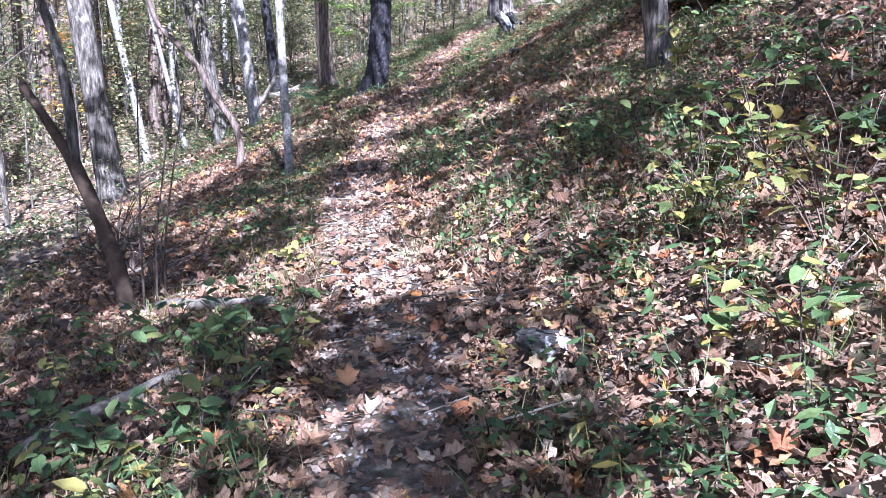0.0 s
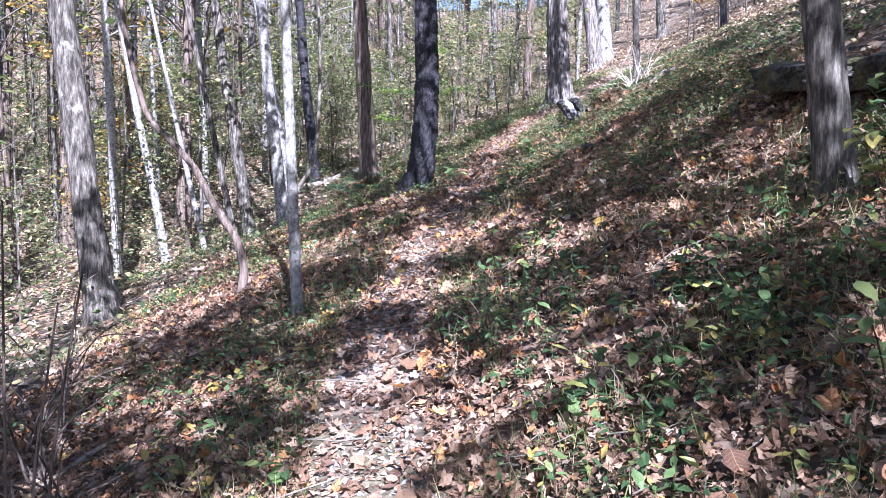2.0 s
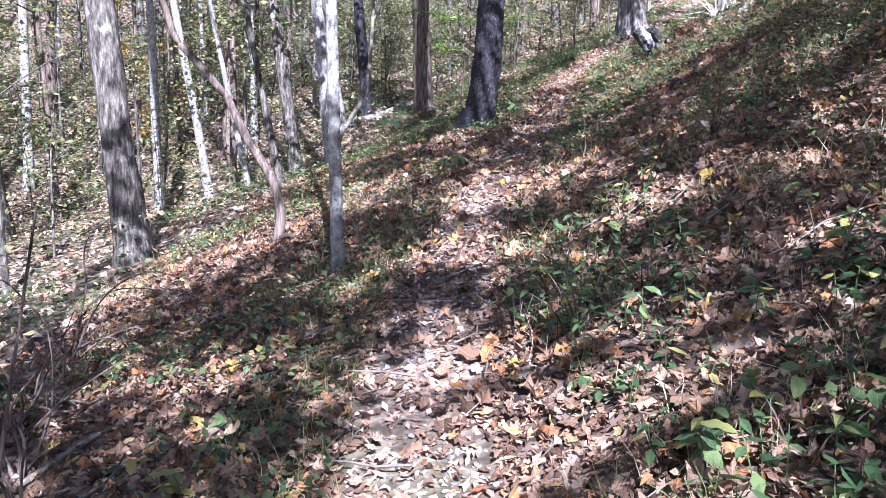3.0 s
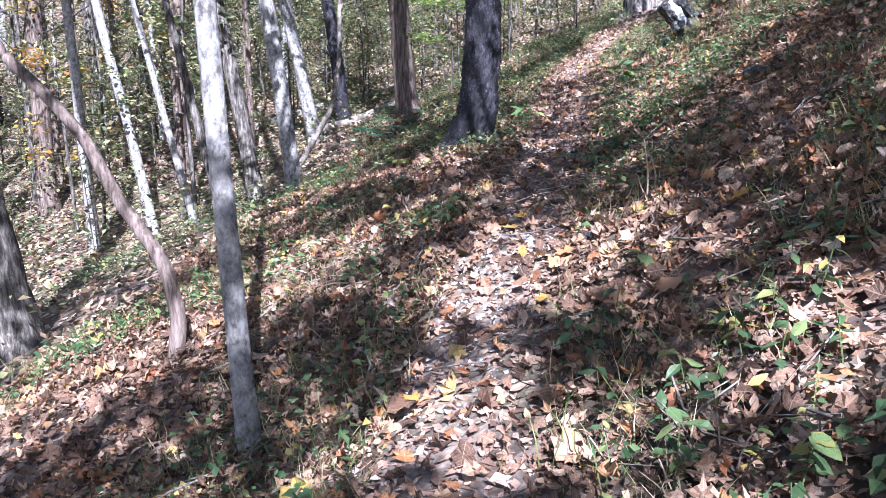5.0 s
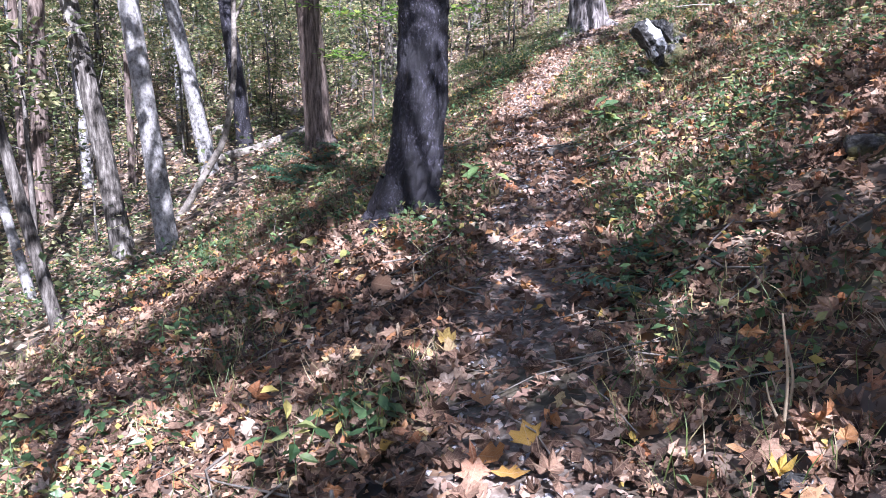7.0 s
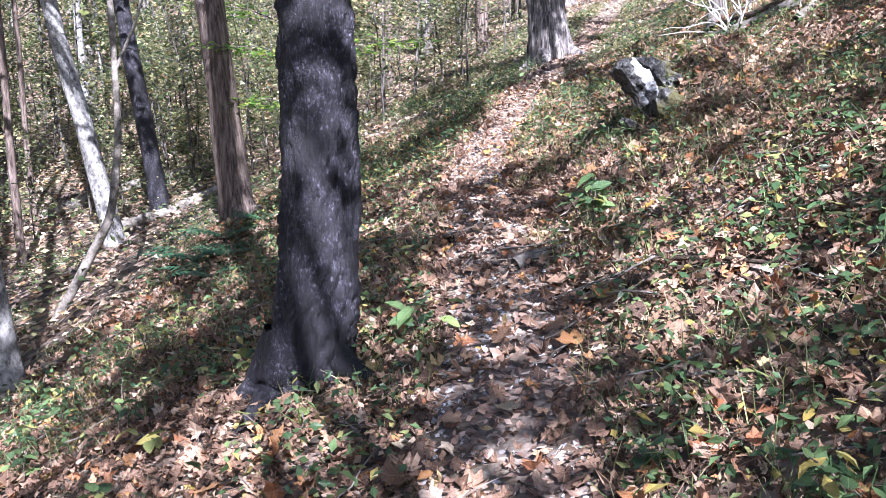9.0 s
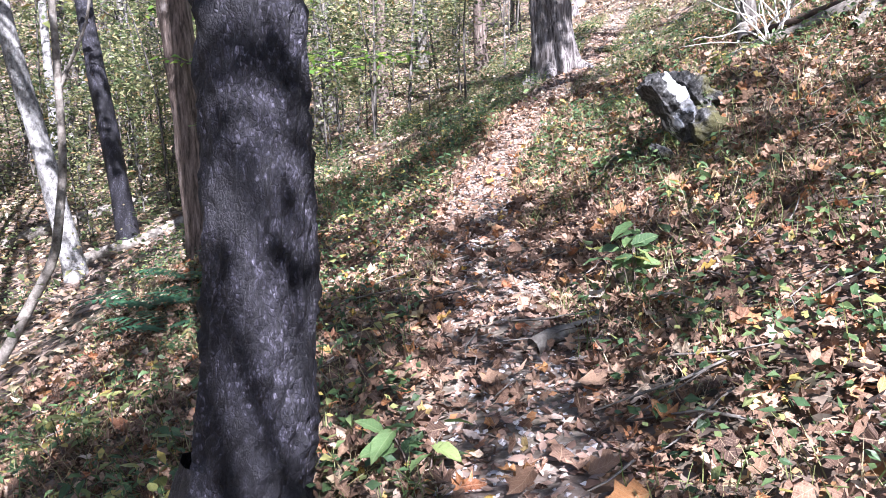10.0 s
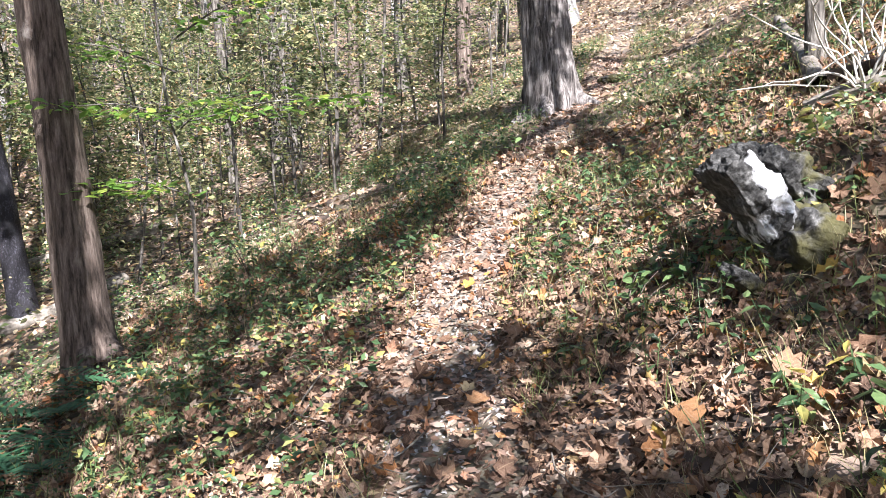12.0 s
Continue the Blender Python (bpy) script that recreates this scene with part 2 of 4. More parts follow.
BIG_LEAF = leaf_material("large fallen leaf", [(0.0, (0.14, 0.08, 0.055)), (0.35, (0.3, 0.18, 0.115)), (0.62, (0.42, 0.28, 0.19)), (0.8, (0.46, 0.21, 0.07)), (0.93, (0.52, 0.36, 0.08)), (1.0, (0.54, 0.46, 0.38))], 0.65, 0.15, True, veined=True, gloss=0.25)
HERB = leaf_material("herb leaves", [(0.0, (0.035, 0.075, 0.032)), (0.4, (0.075, 0.14, 0.06)), (0.72, (0.14, 0.22, 0.09)), (0.9, (0.30, 0.32, 0.12)), (1.0, (0.48, 0.37, 0.1))], 0.4, 0.35, False, (0.06, 0.1, 0.03))
HERB_OB = leaf_material("herb leaf", [(0.0, (0.045, 0.1, 0.045)), (0.5, (0.13, 0.23, 0.085)), (0.85, (0.23, 0.34, 0.13)), (1.0, (0.42, 0.38, 0.1))], 0.42, 0.35, True, veined=True, rib_colour=(0.3, 0.38, 0.18), rim_colour=(0.16, 0.17, 0.05))
YELLOW_HERB = leaf_material("yellowing leaf", [(0.0, (0.14, 0.21, 0.07)), (0.5, (0.30, 0.33, 0.11)), (1.0, (0.48, 0.41, 0.12))], 0.42, 0.35, True, veined=True, rib_colour=(0.45, 0.42, 0.2), rim_colour=(0.25, 0.16, 0.05))
FRESH = leaf_material("fresh green leaves", [(0.0, (0.09, 0.2, 0.04)), (0.6, (0.22, 0.38, 0.07)), (1.0, (0.42, 0.46, 0.1))], 0.4, 0.5, False, (0.12, 0.2, 0.04))
FERN = leaf_material("fern fronds", [(0.0, (0.025, 0.09, 0.05)), (1.0, (0.06, 0.16, 0.075))], 0.45, 0.25, False, (0.02, 0.06, 0.03))
AUTUMN = leaf_material("turning leaves", [(0.0, (0.34, 0.3, 0.08)), (0.4, (0.55, 0.42, 0.1)), (0.75, (0.6, 0.32, 0.08)), (1.0, (0.5, 0.2, 0.07))], 0.4, 0.5, False, (0.3, 0.2, 0.05))
GRASS = leaf_material("grass", [(0.0, (0.06, 0.11, 0.03)), (0.45, (0.14, 0.2, 0.06)), (0.75, (0.33, 0.30, 0.14)), (1.0, (0.5, 0.43, 0.27))], 0.5, 0.3)
DRY = leaf_material("dry stalks", [(0.0, (0.25, 0.19, 0.12)), (1.0, (0.5, 0.42, 0.3))], 0.7, 0.1)
CANOPY = leaf_material("tree leaves", [(0.0, (0.06, 0.10, 0.035)), (0.5, (0.15, 0.2, 0.07)), (0.8, (0.3, 0.31, 0.11)), (1.0, (0.44, 0.31, 0.1))], 0.45, 0.4, False, (0.1, 0.12, 0.03))
UNDER = leaf_material("sapling leaves", [(0.0, (0.06, 0.1, 0.045)), (0.4, (0.17, 0.22, 0.1)), (0.7, (0.4, 0.41, 0.21)), (0.9, (0.55, 0.51, 0.29)), (1.0, (0.5, 0.3, 0.14))], 0.35, 0.55, False, (0.1, 0.14, 0.03))
BARK_GREY = bark_material("grey bark", [(0.4, (0.03, 0.027, 0.024)), (0.52, (0.11, 0.1, 0.09)), (0.68, (0.29, 0.275, 0.25))], 26, (1, 1, 0.22), (0.36, 0.35, 0.325), 0.62)
BARK_PALE = bark_material("pale bark", [(0.36, (0.075, 0.072, 0.068)), (0.5, (0.24, 0.236, 0.23)), (0.7, (0.46, 0.455, 0.45))], 24, (1, 1, 0.7), (0.17, 0.16, 0.15), 0.6, 0.7)
BARK_BROWN = bark_material("brown bark", [(0.38, (0.035, 0.027, 0.023)), (0.52, (0.13, 0.1, 0.086)), (0.68, (0.27, 0.225, 0.2))], 26, (1, 1, 0.14), (0.33, 0.3, 0.28), 0.62)


def flaked_bark(name):
    """Blackened bark: small plates of uneven tone between dark cracks, under broad near-black patches."""
    m, nt, bsdf = nodes_of(name)
    co = nt.nodes.new("ShaderNodeTexCoord")
    mp = nt.nodes.new("ShaderNodeMapping")
    mp.inputs["Scale"].default_value = (1, 1, 0.6)
    nt.links.new(co.outputs["Object"], mp.inputs[0])
    warp = nt.nodes.new("ShaderNodeTexNoise")
    warp.inputs["Scale"].default_value, warp.inputs["Detail"].default_value = 30, 5
    nt.links.new(mp.outputs[0], warp.inputs["Vector"])
    add = nt.nodes.new("ShaderNodeMix")
    add.data_type, add.blend_type = "RGBA", "ADD"
    add.inputs[0].default_value = 0.016
    nt.links.new(mp.outputs[0], add.inputs[6])
    nt.links.new(warp.outputs["Color"], add.inputs[7])
    cells = nt.nodes.new("ShaderNodeTexVoronoi")
    edges = nt.nodes.new("ShaderNodeTexVoronoi")
    edges.feature = "DISTANCE_TO_EDGE"
    for v in (cells, edges):
        v.inputs["Scale"].default_value = 88
        nt.links.new(add.outputs[2], v.inputs["Vector"])
    sep = nt.nodes.new("ShaderNodeSeparateColor")
    nt.links.new(cells.outputs["Color"], sep.inputs[0])
    streak = math_node(nt, "MULTIPLY", math_node(nt, "SUBTRACT", noise_node(nt, 75, 7, (1, 1, 0.4), 0.75), 0.42), 2.6)
    tone = math_node(nt, "ADD", math_node(nt, "MULTIPLY", sep.outputs[0], 0.6), streak)
    col = ramp(nt, [(0.0, (0.008, 0.008, 0.012)), (0.5, (0.026, 0.025, 0.036)), (0.8, (0.075, 0.071, 0.098)), (1.0, (0.19, 0.183, 0.23))], tone)
    fine = noise_node(nt, 110, 6, (1, 1, 0.7), 0.75)
    col = mixed(nt, 1.0, col, ramp(nt, [(0.36, (0.25, 0.25, 0.27)), (0.55, (0.85, 0.85, 0.86)), (0.7, (1.5, 1.5, 1.5))], fine), "MULTIPLY")
    crack = ramp(nt, [(0.0, (0.9, 0.9, 0.9)), (0.12, (0, 0, 0))], edges.outputs["Distance"])
    col = mixed(nt, crack, col, (0.008, 0.008, 0.01))
    broad = noise_node(nt, 6.5, 6, (1, 1, 0.5), 0.65)
    col = mixed(nt, ramp(nt, [(0.46, (0, 0, 0)), (0.57, (0.85, 0.85, 0.85))], broad), col, (0.007, 0.007, 0.01))
    nt.links.new(col, bsdf.inputs["Base Color"])
    bsdf.inputs["Roughness"].default_value = 0.55
    bsdf.inputs["Specular IOR Level"].default_value = 0.4
    relief = math_node(nt, "ADD", math_node(nt, "MINIMUM", edges.outputs["Distance"], 0.2), math_node(nt, "ADD", math_node(nt, "MULTIPLY", fine, 0.5), math_node(nt, "MULTIPLY", streak, 0.25)))
    bumped(nt, bsdf, relief, 0.75, 0.016)
    return m


BARK_BLACK = flaked_bark("blackened bark")
BARK_SHAG = bark_material("shaggy bark", [(0.38, (0.03, 0.026, 0.025)), (0.5, (0.15, 0.135, 0.13)), (0.66, (0.37, 0.35, 0.34))], 30, (1, 1, 0.1), None, 0.6, 1.0)
BLEACHED = bark_material("bleached dead twigs", [(0.3, (0.2, 0.185, 0.16)), (0.5, (0.5, 0.48, 0.44)), (0.75, (0.68, 0.66, 0.62))], 14, (1, 1, 1), None, 0.6, 0.4)
DEADWOOD = bark_material("weathered dead wood", [(0.35, (0.07, 0.06, 0.05)), (0.55, (0.22, 0.2, 0.175)), (0.75, (0.42, 0.4, 0.365))], 14, (1, 1, 1), None, 0.6, 0.6)
DARKWOOD = bark_material("damp dead wood", [(0.3, (0.025, 0.018, 0.014)), (0.6, (0.09, 0.065, 0.05)), (0.8, (0.2, 0.15, 0.12))], 14, (1, 1, 1), None, 0.6, 0.7)


def ground_material():
    m, nt, bsdf = nodes_of("leaf-strewn soil")
    co = nt.nodes.new("ShaderNodeTexCoord")
    warp = nt.nodes.new("ShaderNodeTexNoise")
    warp.inputs["Scale"].default_value = 7
    nt.links.new(co.outputs["Object"], warp.inputs["Vector"])
    add = nt.nodes.new("ShaderNodeMix")
    add.data_type, add.blend_type = "RGBA", "ADD"
    add.inputs[0].default_value = 0.12
    nt.links.new(co.outputs["Object"], add.inputs[6])
    nt.links.new(warp.outputs["Color"], add.inputs[7])
    vor = nt.nodes.new("ShaderNodeTexVoronoi")
    vor.inputs["Scale"].default_value = 11
    nt.links.new(add.outputs[2], vor.inputs["Vector"])
    sep = nt.nodes.new("ShaderNodeSeparateColor")
    nt.links.new(vor.outputs["Color"], sep.inputs[0])
    leaves = ramp(nt, [(0.0, (0.015, 0.011, 0.009)), (0.3, (0.055, 0.038, 0.03)), (0.6, (0.13, 0.092, 0.073)), (0.85, (0.27, 0.205, 0.165)), (1.0, (0.3, 0.16, 0.07))], sep.outputs[0])
    soil = ramp(nt, [(0.35, (0.09, 0.065, 0.05)), (0.55, (0.22, 0.18, 0.15)), (0.7, (0.42, 0.38, 0.34))], noise_node(nt, 30, 8))
    att = nt.nodes.new("ShaderNodeAttribute")
    att.attribute_name = "worn"
    col = mixed(nt, att.outputs["Fac"], leaves, soil)
    big = noise_node(nt, 1.1, 4)
    col = mixed(nt, ramp(nt, [(0.45, (0, 0, 0)), (0.7, (0.5, 0.5, 0.5))], big), col, (0.07, 0.085, 0.03))
    nt.links.new(col, bsdf.inputs["Base Color"])
    bsdf.inputs["Roughness"].default_value = 0.85
    bumped(nt, bsdf, vor.outputs["Distance"], 0.8, 0.04)
    return m


GROUND = ground_material()


def rock_material(name, white, moss_at=0.5, dark=1.0):
    m, nt, bsdf = nodes_of(name)
    tones = [(0.4, (0.012, 0.012, 0.012)), (0.5, (0.05, 0.05, 0.049)), (0.6, (0.17, 0.17, 0.167)), (0.7, (0.4, 0.4, 0.4))]
    base = ramp(nt, [(p, tuple(v * dark for v in c)) for p, c in tones], noise_node(nt, 16, 10, (1, 1, 1.6), 0.75))
    if white:
        at = noise_node(nt, 3.2, 7, (1, 1, 0.6), 0.62)
        base = mixed(nt, ramp(nt, [(0.56, (0, 0, 0)), (0.6, (1, 1, 1))], at), base, (0.66, 0.68, 0.72))
    moss = noise_node(nt, 3.4, 5)
    base = mixed(nt, ramp(nt, [(moss_at, (0, 0, 0)), (moss_at + 0.1, (0.85, 0.85, 0.85))], moss), base, (0.075, 0.07, 0.022))
    nt.links.new(base, bsdf.inputs["Base Color"])
    bsdf.inputs["Roughness"].default_value = 0.85
    bumped(nt, bsdf, noise_node(nt, 26, 9), 0.9, 0.03)
    return m


ROCK_WHITE, ROCK_GREY, ROCK = rock_material("white-crusted limestone", True, 0.6, 0.65), rock_material("grey limestone", False, 0.55, 0.65), rock_material("mossy limestone", False, 0.44, 0.6)

# ---- ground: one sheet ----
def spaced(lo, hi, step, far_lo, far_hi):
    out = list(np.arange(lo, hi, step))
    d, v = step, out[-1]
    while v < far_hi:
        d *= 1.16
        v += d
        out.append(v)
    d, v, left = step, lo, []
    while v > far_lo:
        d *= 1.16
        v -= d
        left.append(v)
    return np.array(left[::-1] + out)


gx, gy = spaced(-5, 4.2, 0.1, -170, 130), spaced(-1, 26, 0.11, -70, 260)
GX, GY = np.meshgrid(gx, gy)
gv = np.stack([GX, GY, ground_z(GX, GY)], -1).reshape(-1, 3)
nx, ny = len(gx), len(gy)
gi = (np.arange(ny - 1)[:, None] * nx + np.arange(nx - 1)[None]).ravel()
gt = np.concatenate([np.stack([gi, gi + 1, gi + nx + 1], 1), np.stack([gi, gi + nx + 1, gi + nx], 1)])
ground = part("ground", (gv, gt), GROUND)
tagged(ground, "woodland hillside soil with a worn footpath", "ground", "", "structure")
worn = ground.data.attributes.new("worn", "FLOAT", "POINT")
gu = np.abs(trail_u(gv[:, 0], gv[:, 1]))
worn.data.foreach_set("value", np.clip(1.15 - gu / 0.33 + (vnoise(gv[:, 0] * 3, gv[:, 1] * 3, 4) - 0.5) * 0.9, 0, 0.85).astype(np.float32))


def fan(outline, lift):
    """A flat leaf from its outline round the middle; lift gives each point's height."""
    v = [(0, 0, 0)] + [(x, y, z) for (x, y), z in zip(outline, lift)]
    n = len(outline)
    return np.array(v, float), np.array([(0, 1 + i, 1 + (i + 1) % n) for i in range(n)])


LOBED = fan([(0, -0.5), (0.22, -0.42), (0.4, -0.3), (0.33, -0.08), (0.5, 0.12), (0.3, 0.22), (0.2, 0.36), (0.02, 0.55), (-0.14, 0.3), (-0.36, 0.3), (-0.44, 0.1), (-0.34, -0.06), (-0.48, -0.26), (-0.18, -0.38)],
            [0.0, 0.1, 0.28, 0.06, 0.3, 0.12, 0.1, 0.3, 0.04, 0.2, 0.26, 0.02, 0.22, 0.1])
OAK = fan([(0, -0.55), (0.12, -0.3), (0.24, -0.22), (0.12, -0.05), (0.28, 0.12), (0.1, 0.28), (0.0, 0.55), (-0.1, 0.28), (-0.28, 0.12), (-0.12, -0.05), (-0.24, -0.22), (-0.12, -0.3)],
          [0.1, 0.02, 0.1, 0.02, 0.1, 0.04, 0.2, 0.04, 0.1, 0.02, 0.1, 0.02])
OVAL = (np.array([(0, -0.5, 0), (0.24, -0.12, 0.07), (0.17, 0.25, 0.07), (0, 0.55, -0.06), (-0.17, 0.25, 0.07), (-0.24, -0.12, 0.07), (0, 0.05, 0.0)], float),
        np.array([(0, 1, 6), (1, 2, 6), (2, 3, 6), (3, 4, 6), (4, 5, 6), (5, 0, 6)]))
KITE = (np.array([(0, -0.5, 0), (0.3, 0, 0.1), (0, 0.55, 0), (-0.3, 0, 0.1)], float), np.array([(0, 1, 2), (0, 2, 3)]))


def leaf_blade(wide, rows=7):
    """A pointed leaf along y, folded along its midrib, its sides waved and its tip hanging."""
    f = np.linspace(0, 1, rows)
    w = wide * np.sin(np.pi * np.clip(0.06 + 0.94 * f, 0, 1)) ** 0.75 * (1.25 - 0.5 * f)
    y, droop = f - 0.42, -0.22 * np.clip(f - 0.45, 0, 1) ** 1.5
    mid = np.stack([0 * f, y, droop], 1)
    wave = 0.025 * np.sin(f * 15)
    rim = [np.stack([sg * w, y - 0.05, droop + 0.3 * w + sg * wave], 1) for sg in (-1, 1)]
    v = np.concatenate([mid, *rim])
    t = []
    for i in range(rows - 1):
        for k, (p, q) in enumerate(((i, rows), (i, 2 * rows))):
            a, b, c, d = i, i + 1, q + i + 1, q + i
            t += [(a, b, c), (a, c, d)] if k else [(a, c, b), (a, d, c)]
    return v, np.array(t)


HERB_LEAF = leaf_blade(0.27)
BLADE = (np.array([(-0.012, 0, 0), (0.012, 0, 0), (0.009, 0.12, 0.5), (-0.009, 0.12, 0.5), (0, 0.42, 0.85)], float), np.array([(0, 1, 2), (0, 2, 3), (3, 2, 4)]))


def on_ground(x, y, lift=0.0):
    return np.stack([x, y, ground_z(x, y) + lift], 1)


# ---- light and shade under the crowns: chosen sunlit spots, kept clear of added leaves ----
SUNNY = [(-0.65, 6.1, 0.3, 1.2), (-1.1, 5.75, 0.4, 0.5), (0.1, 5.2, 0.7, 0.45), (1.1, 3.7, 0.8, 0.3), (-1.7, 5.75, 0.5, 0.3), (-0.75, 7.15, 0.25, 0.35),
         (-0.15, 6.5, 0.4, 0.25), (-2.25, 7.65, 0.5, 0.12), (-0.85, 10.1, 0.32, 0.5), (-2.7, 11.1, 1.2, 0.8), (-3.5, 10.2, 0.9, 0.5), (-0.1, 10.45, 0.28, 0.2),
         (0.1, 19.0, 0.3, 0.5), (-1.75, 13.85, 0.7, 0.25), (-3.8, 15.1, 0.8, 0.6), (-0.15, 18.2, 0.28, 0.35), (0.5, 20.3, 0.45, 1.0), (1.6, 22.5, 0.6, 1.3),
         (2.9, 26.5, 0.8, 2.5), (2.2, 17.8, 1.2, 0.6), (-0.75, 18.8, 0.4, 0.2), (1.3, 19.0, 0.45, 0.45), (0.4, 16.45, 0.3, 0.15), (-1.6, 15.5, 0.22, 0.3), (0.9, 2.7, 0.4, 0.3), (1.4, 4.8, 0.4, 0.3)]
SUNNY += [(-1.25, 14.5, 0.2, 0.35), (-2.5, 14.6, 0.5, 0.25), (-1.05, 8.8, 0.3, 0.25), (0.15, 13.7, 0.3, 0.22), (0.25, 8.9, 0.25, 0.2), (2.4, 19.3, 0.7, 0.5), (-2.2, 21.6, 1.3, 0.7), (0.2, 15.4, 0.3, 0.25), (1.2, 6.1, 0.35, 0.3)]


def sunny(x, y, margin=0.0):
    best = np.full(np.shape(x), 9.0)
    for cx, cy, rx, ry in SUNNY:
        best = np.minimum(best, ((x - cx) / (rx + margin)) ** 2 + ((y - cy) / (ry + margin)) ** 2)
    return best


# ---- trees ----
def root_flare(h, r, amount=0.6):
    return r * (1 + amount * np.exp(-h / (r * 2.2)))


def tree_trunk(base, radius, lean, height, sides=14, rough=0.2, seed=0, wiggle=0.06, flare=0.5, step=None, stretch=1.0, bow=0.0):
    steps = step or 46
    h = np.linspace(0, 1, steps) ** 1.5 * height
    reach = np.minimum(h, lean[0] / (2 * bow)) if bow else h          # a bowed foot straightens where its lean is spent
    x = lean[0] * reach - bow * reach ** 2 + wiggle * radius * 6 * (vnoise(h * 0.7, seed + 0.3) - vnoise(0.0, seed + 0.3))
    y = lean[1] * h + wiggle * radius * 6 * (vnoise(h * 0.7, seed + 7.3) - vnoise(0.0, seed + 7.3))
    pts = np.stack([x, y, h - 0.12], 1)
    r = root_flare(h, radius, flare) * np.clip(1.02 - 0.75 * h / height, 0.1, 2)
    return pts, tube(pts, r, sides, rough, seed, stretch)


CANOPY_TREES = []


def big_tree(name, at, radius, lean, bark, label, height=13.0, sides=16, rough=0.2, seed=0, flare=0.5, step=None, stretch=1.0, bow=0.0):
    z = float(ground_z(at[0], at[1]))
    tree = thing(name, (at[0], at[1], z), label, "tree")
    pts, vt = tree_trunk(at, radius, lean, height, sides, rough, seed, 0.06, flare, step, stretch, bow)
    part("trunk", vt, bark, tree)
    CANOPY_TREES.append((tree, pts, bark, height))
    return tree


big_tree("tree", (-4.75, 12.1), 0.17, (-0.10, 0.02), BARK_GREY, "tall tree with grey bark paler at the foot", 14, 18, 0.22, 1)
big_tree("tree", (-1.67, 9.1), 0.045, (-0.03, 0.03), BARK_PALE, "slender pale-barked young tree beside the path", 8, 12, 0.1, 2, 0.25)
big_tree("tree", (-3.66, 16.15), 0.1, (-0.09, 0.0), BARK_PALE, "straight tree with pale smooth bark on the slope", 12, 14, 0.08, 3, 0.2)
big_tree("tree", (-4.62, 17.4), 0.11, (-0.13, 0.0), BARK_GREY, "dark-topped grey tree leaning down the slope", 12, 14, 0.2, 4, 0.3)
big_tree("tree", (-4.95, 21.7), 0.125, (-0.16, 0.02), BARK_PALE, "pale blotched tree leaning down the slope", 13, 14, 0.12, 5, 0.3)
big_tree("tree", (-4.56, 22.5), 0.13, (-0.08, 0.0), BARK_BLACK, "thin dark-barked tree with a broken stump beside it", 13, 14, 0.2, 6, 0.4)
brown_tree = big_tree("tree", (-2.82, 19.8), 0.165, (-0.035, 0.0), BARK_BROWN, "brown tree with stringy peeling bark below the path", 14, 22, 0.25, 7, 0.4, 70)
black_tree = big_tree("tree", (-1.257, 14.05), 0.162, (0.21, 0.0), BARK_BLACK, "large tree with blackened rough bark beside the path", 15, 90, 0.24, 8, 0.22, 360, 5.0, 0.06)
shaggy_tree = big_tree("tree", (1.36, 23.5), 0.26, (-0.03, 0.0), BARK_SHAG, "stout tree with shaggy grey bark beside the path", 15, 40, 0.3, 9, 0.45, 110)
big_tree("tree", (3.3, 33.0), 0.25, (-0.12, 0.0), BARK_SHAG, "shaggy grey tree further up the path", 15, 16, 0.25, 10)
big_tree("tree", (1.6, 7.15), 0.09, (-0.13, 0.03), BARK_GREY, "grey tree rising from the bank above the path", 10, 16, 0.2, 11, 0.5)
big_tree("tree", (3.93, 35.5), 0.28, (-0.05, 0.0), BARK_PALE, "pale tree on the ridge", 14, 14, 0.15, 12)
big_tree("tree", (6.89, 39.6), 0.2, (-0.05, 0.0), BARK_GREY, "grey tree on the ridge", 14, 14, 0.15, 13)
big_tree("tree", (-2.54, 27.3), 0.1, (0.03, 0.0), BARK_GREY, "slim grey tree in the thicket", 12, 12, 0.15, 14)
big_tree("tree", (-3.34, 27.7), 0.085, (-0.02, 0.0), BARK_GREY, "slim grey tree in the thicket", 11, 12, 0.15, 15)
big_tree("tree", (-10.8, 17.5), 0.18, (-0.1, 0.0), BARK_PALE, "pale tree on the valley floor", 14, 14, 0.12, 16)
big_tree("tree", (-12.8, 17.8), 0.16, (-0.12, 0.0), BARK_GREY, "grey tree on the valley floor", 14, 14, 0.12, 17)
big_tree("tree", (-3.82, 14.3), 0.05, (-0.19, 0.0), BARK_GREY, "thin grey sapling leaning down the slope", 7, 10, 0.1, 18, 0.2)
big_tree("tree", (-4.92, 16.0), 0.05, (-0.2, 0.0), BARK_PALE, "thin pale sapling leaning down the slope", 7, 10, 0.1, 19, 0.2)
big_tree("tree", (-6.14, 17.3), 0.08, (-0.17, 0.0), BARK_PALE, "pale leaning tree below the slope", 9, 10, 0.1, 20, 0.2)
big_tree("tree", (2.6, 19.6), 0.07, (-0.04, 0.0), BARK_GREY, "slim grey tree behind dead white branches", 9, 12, 0.2, 21, 0.3)

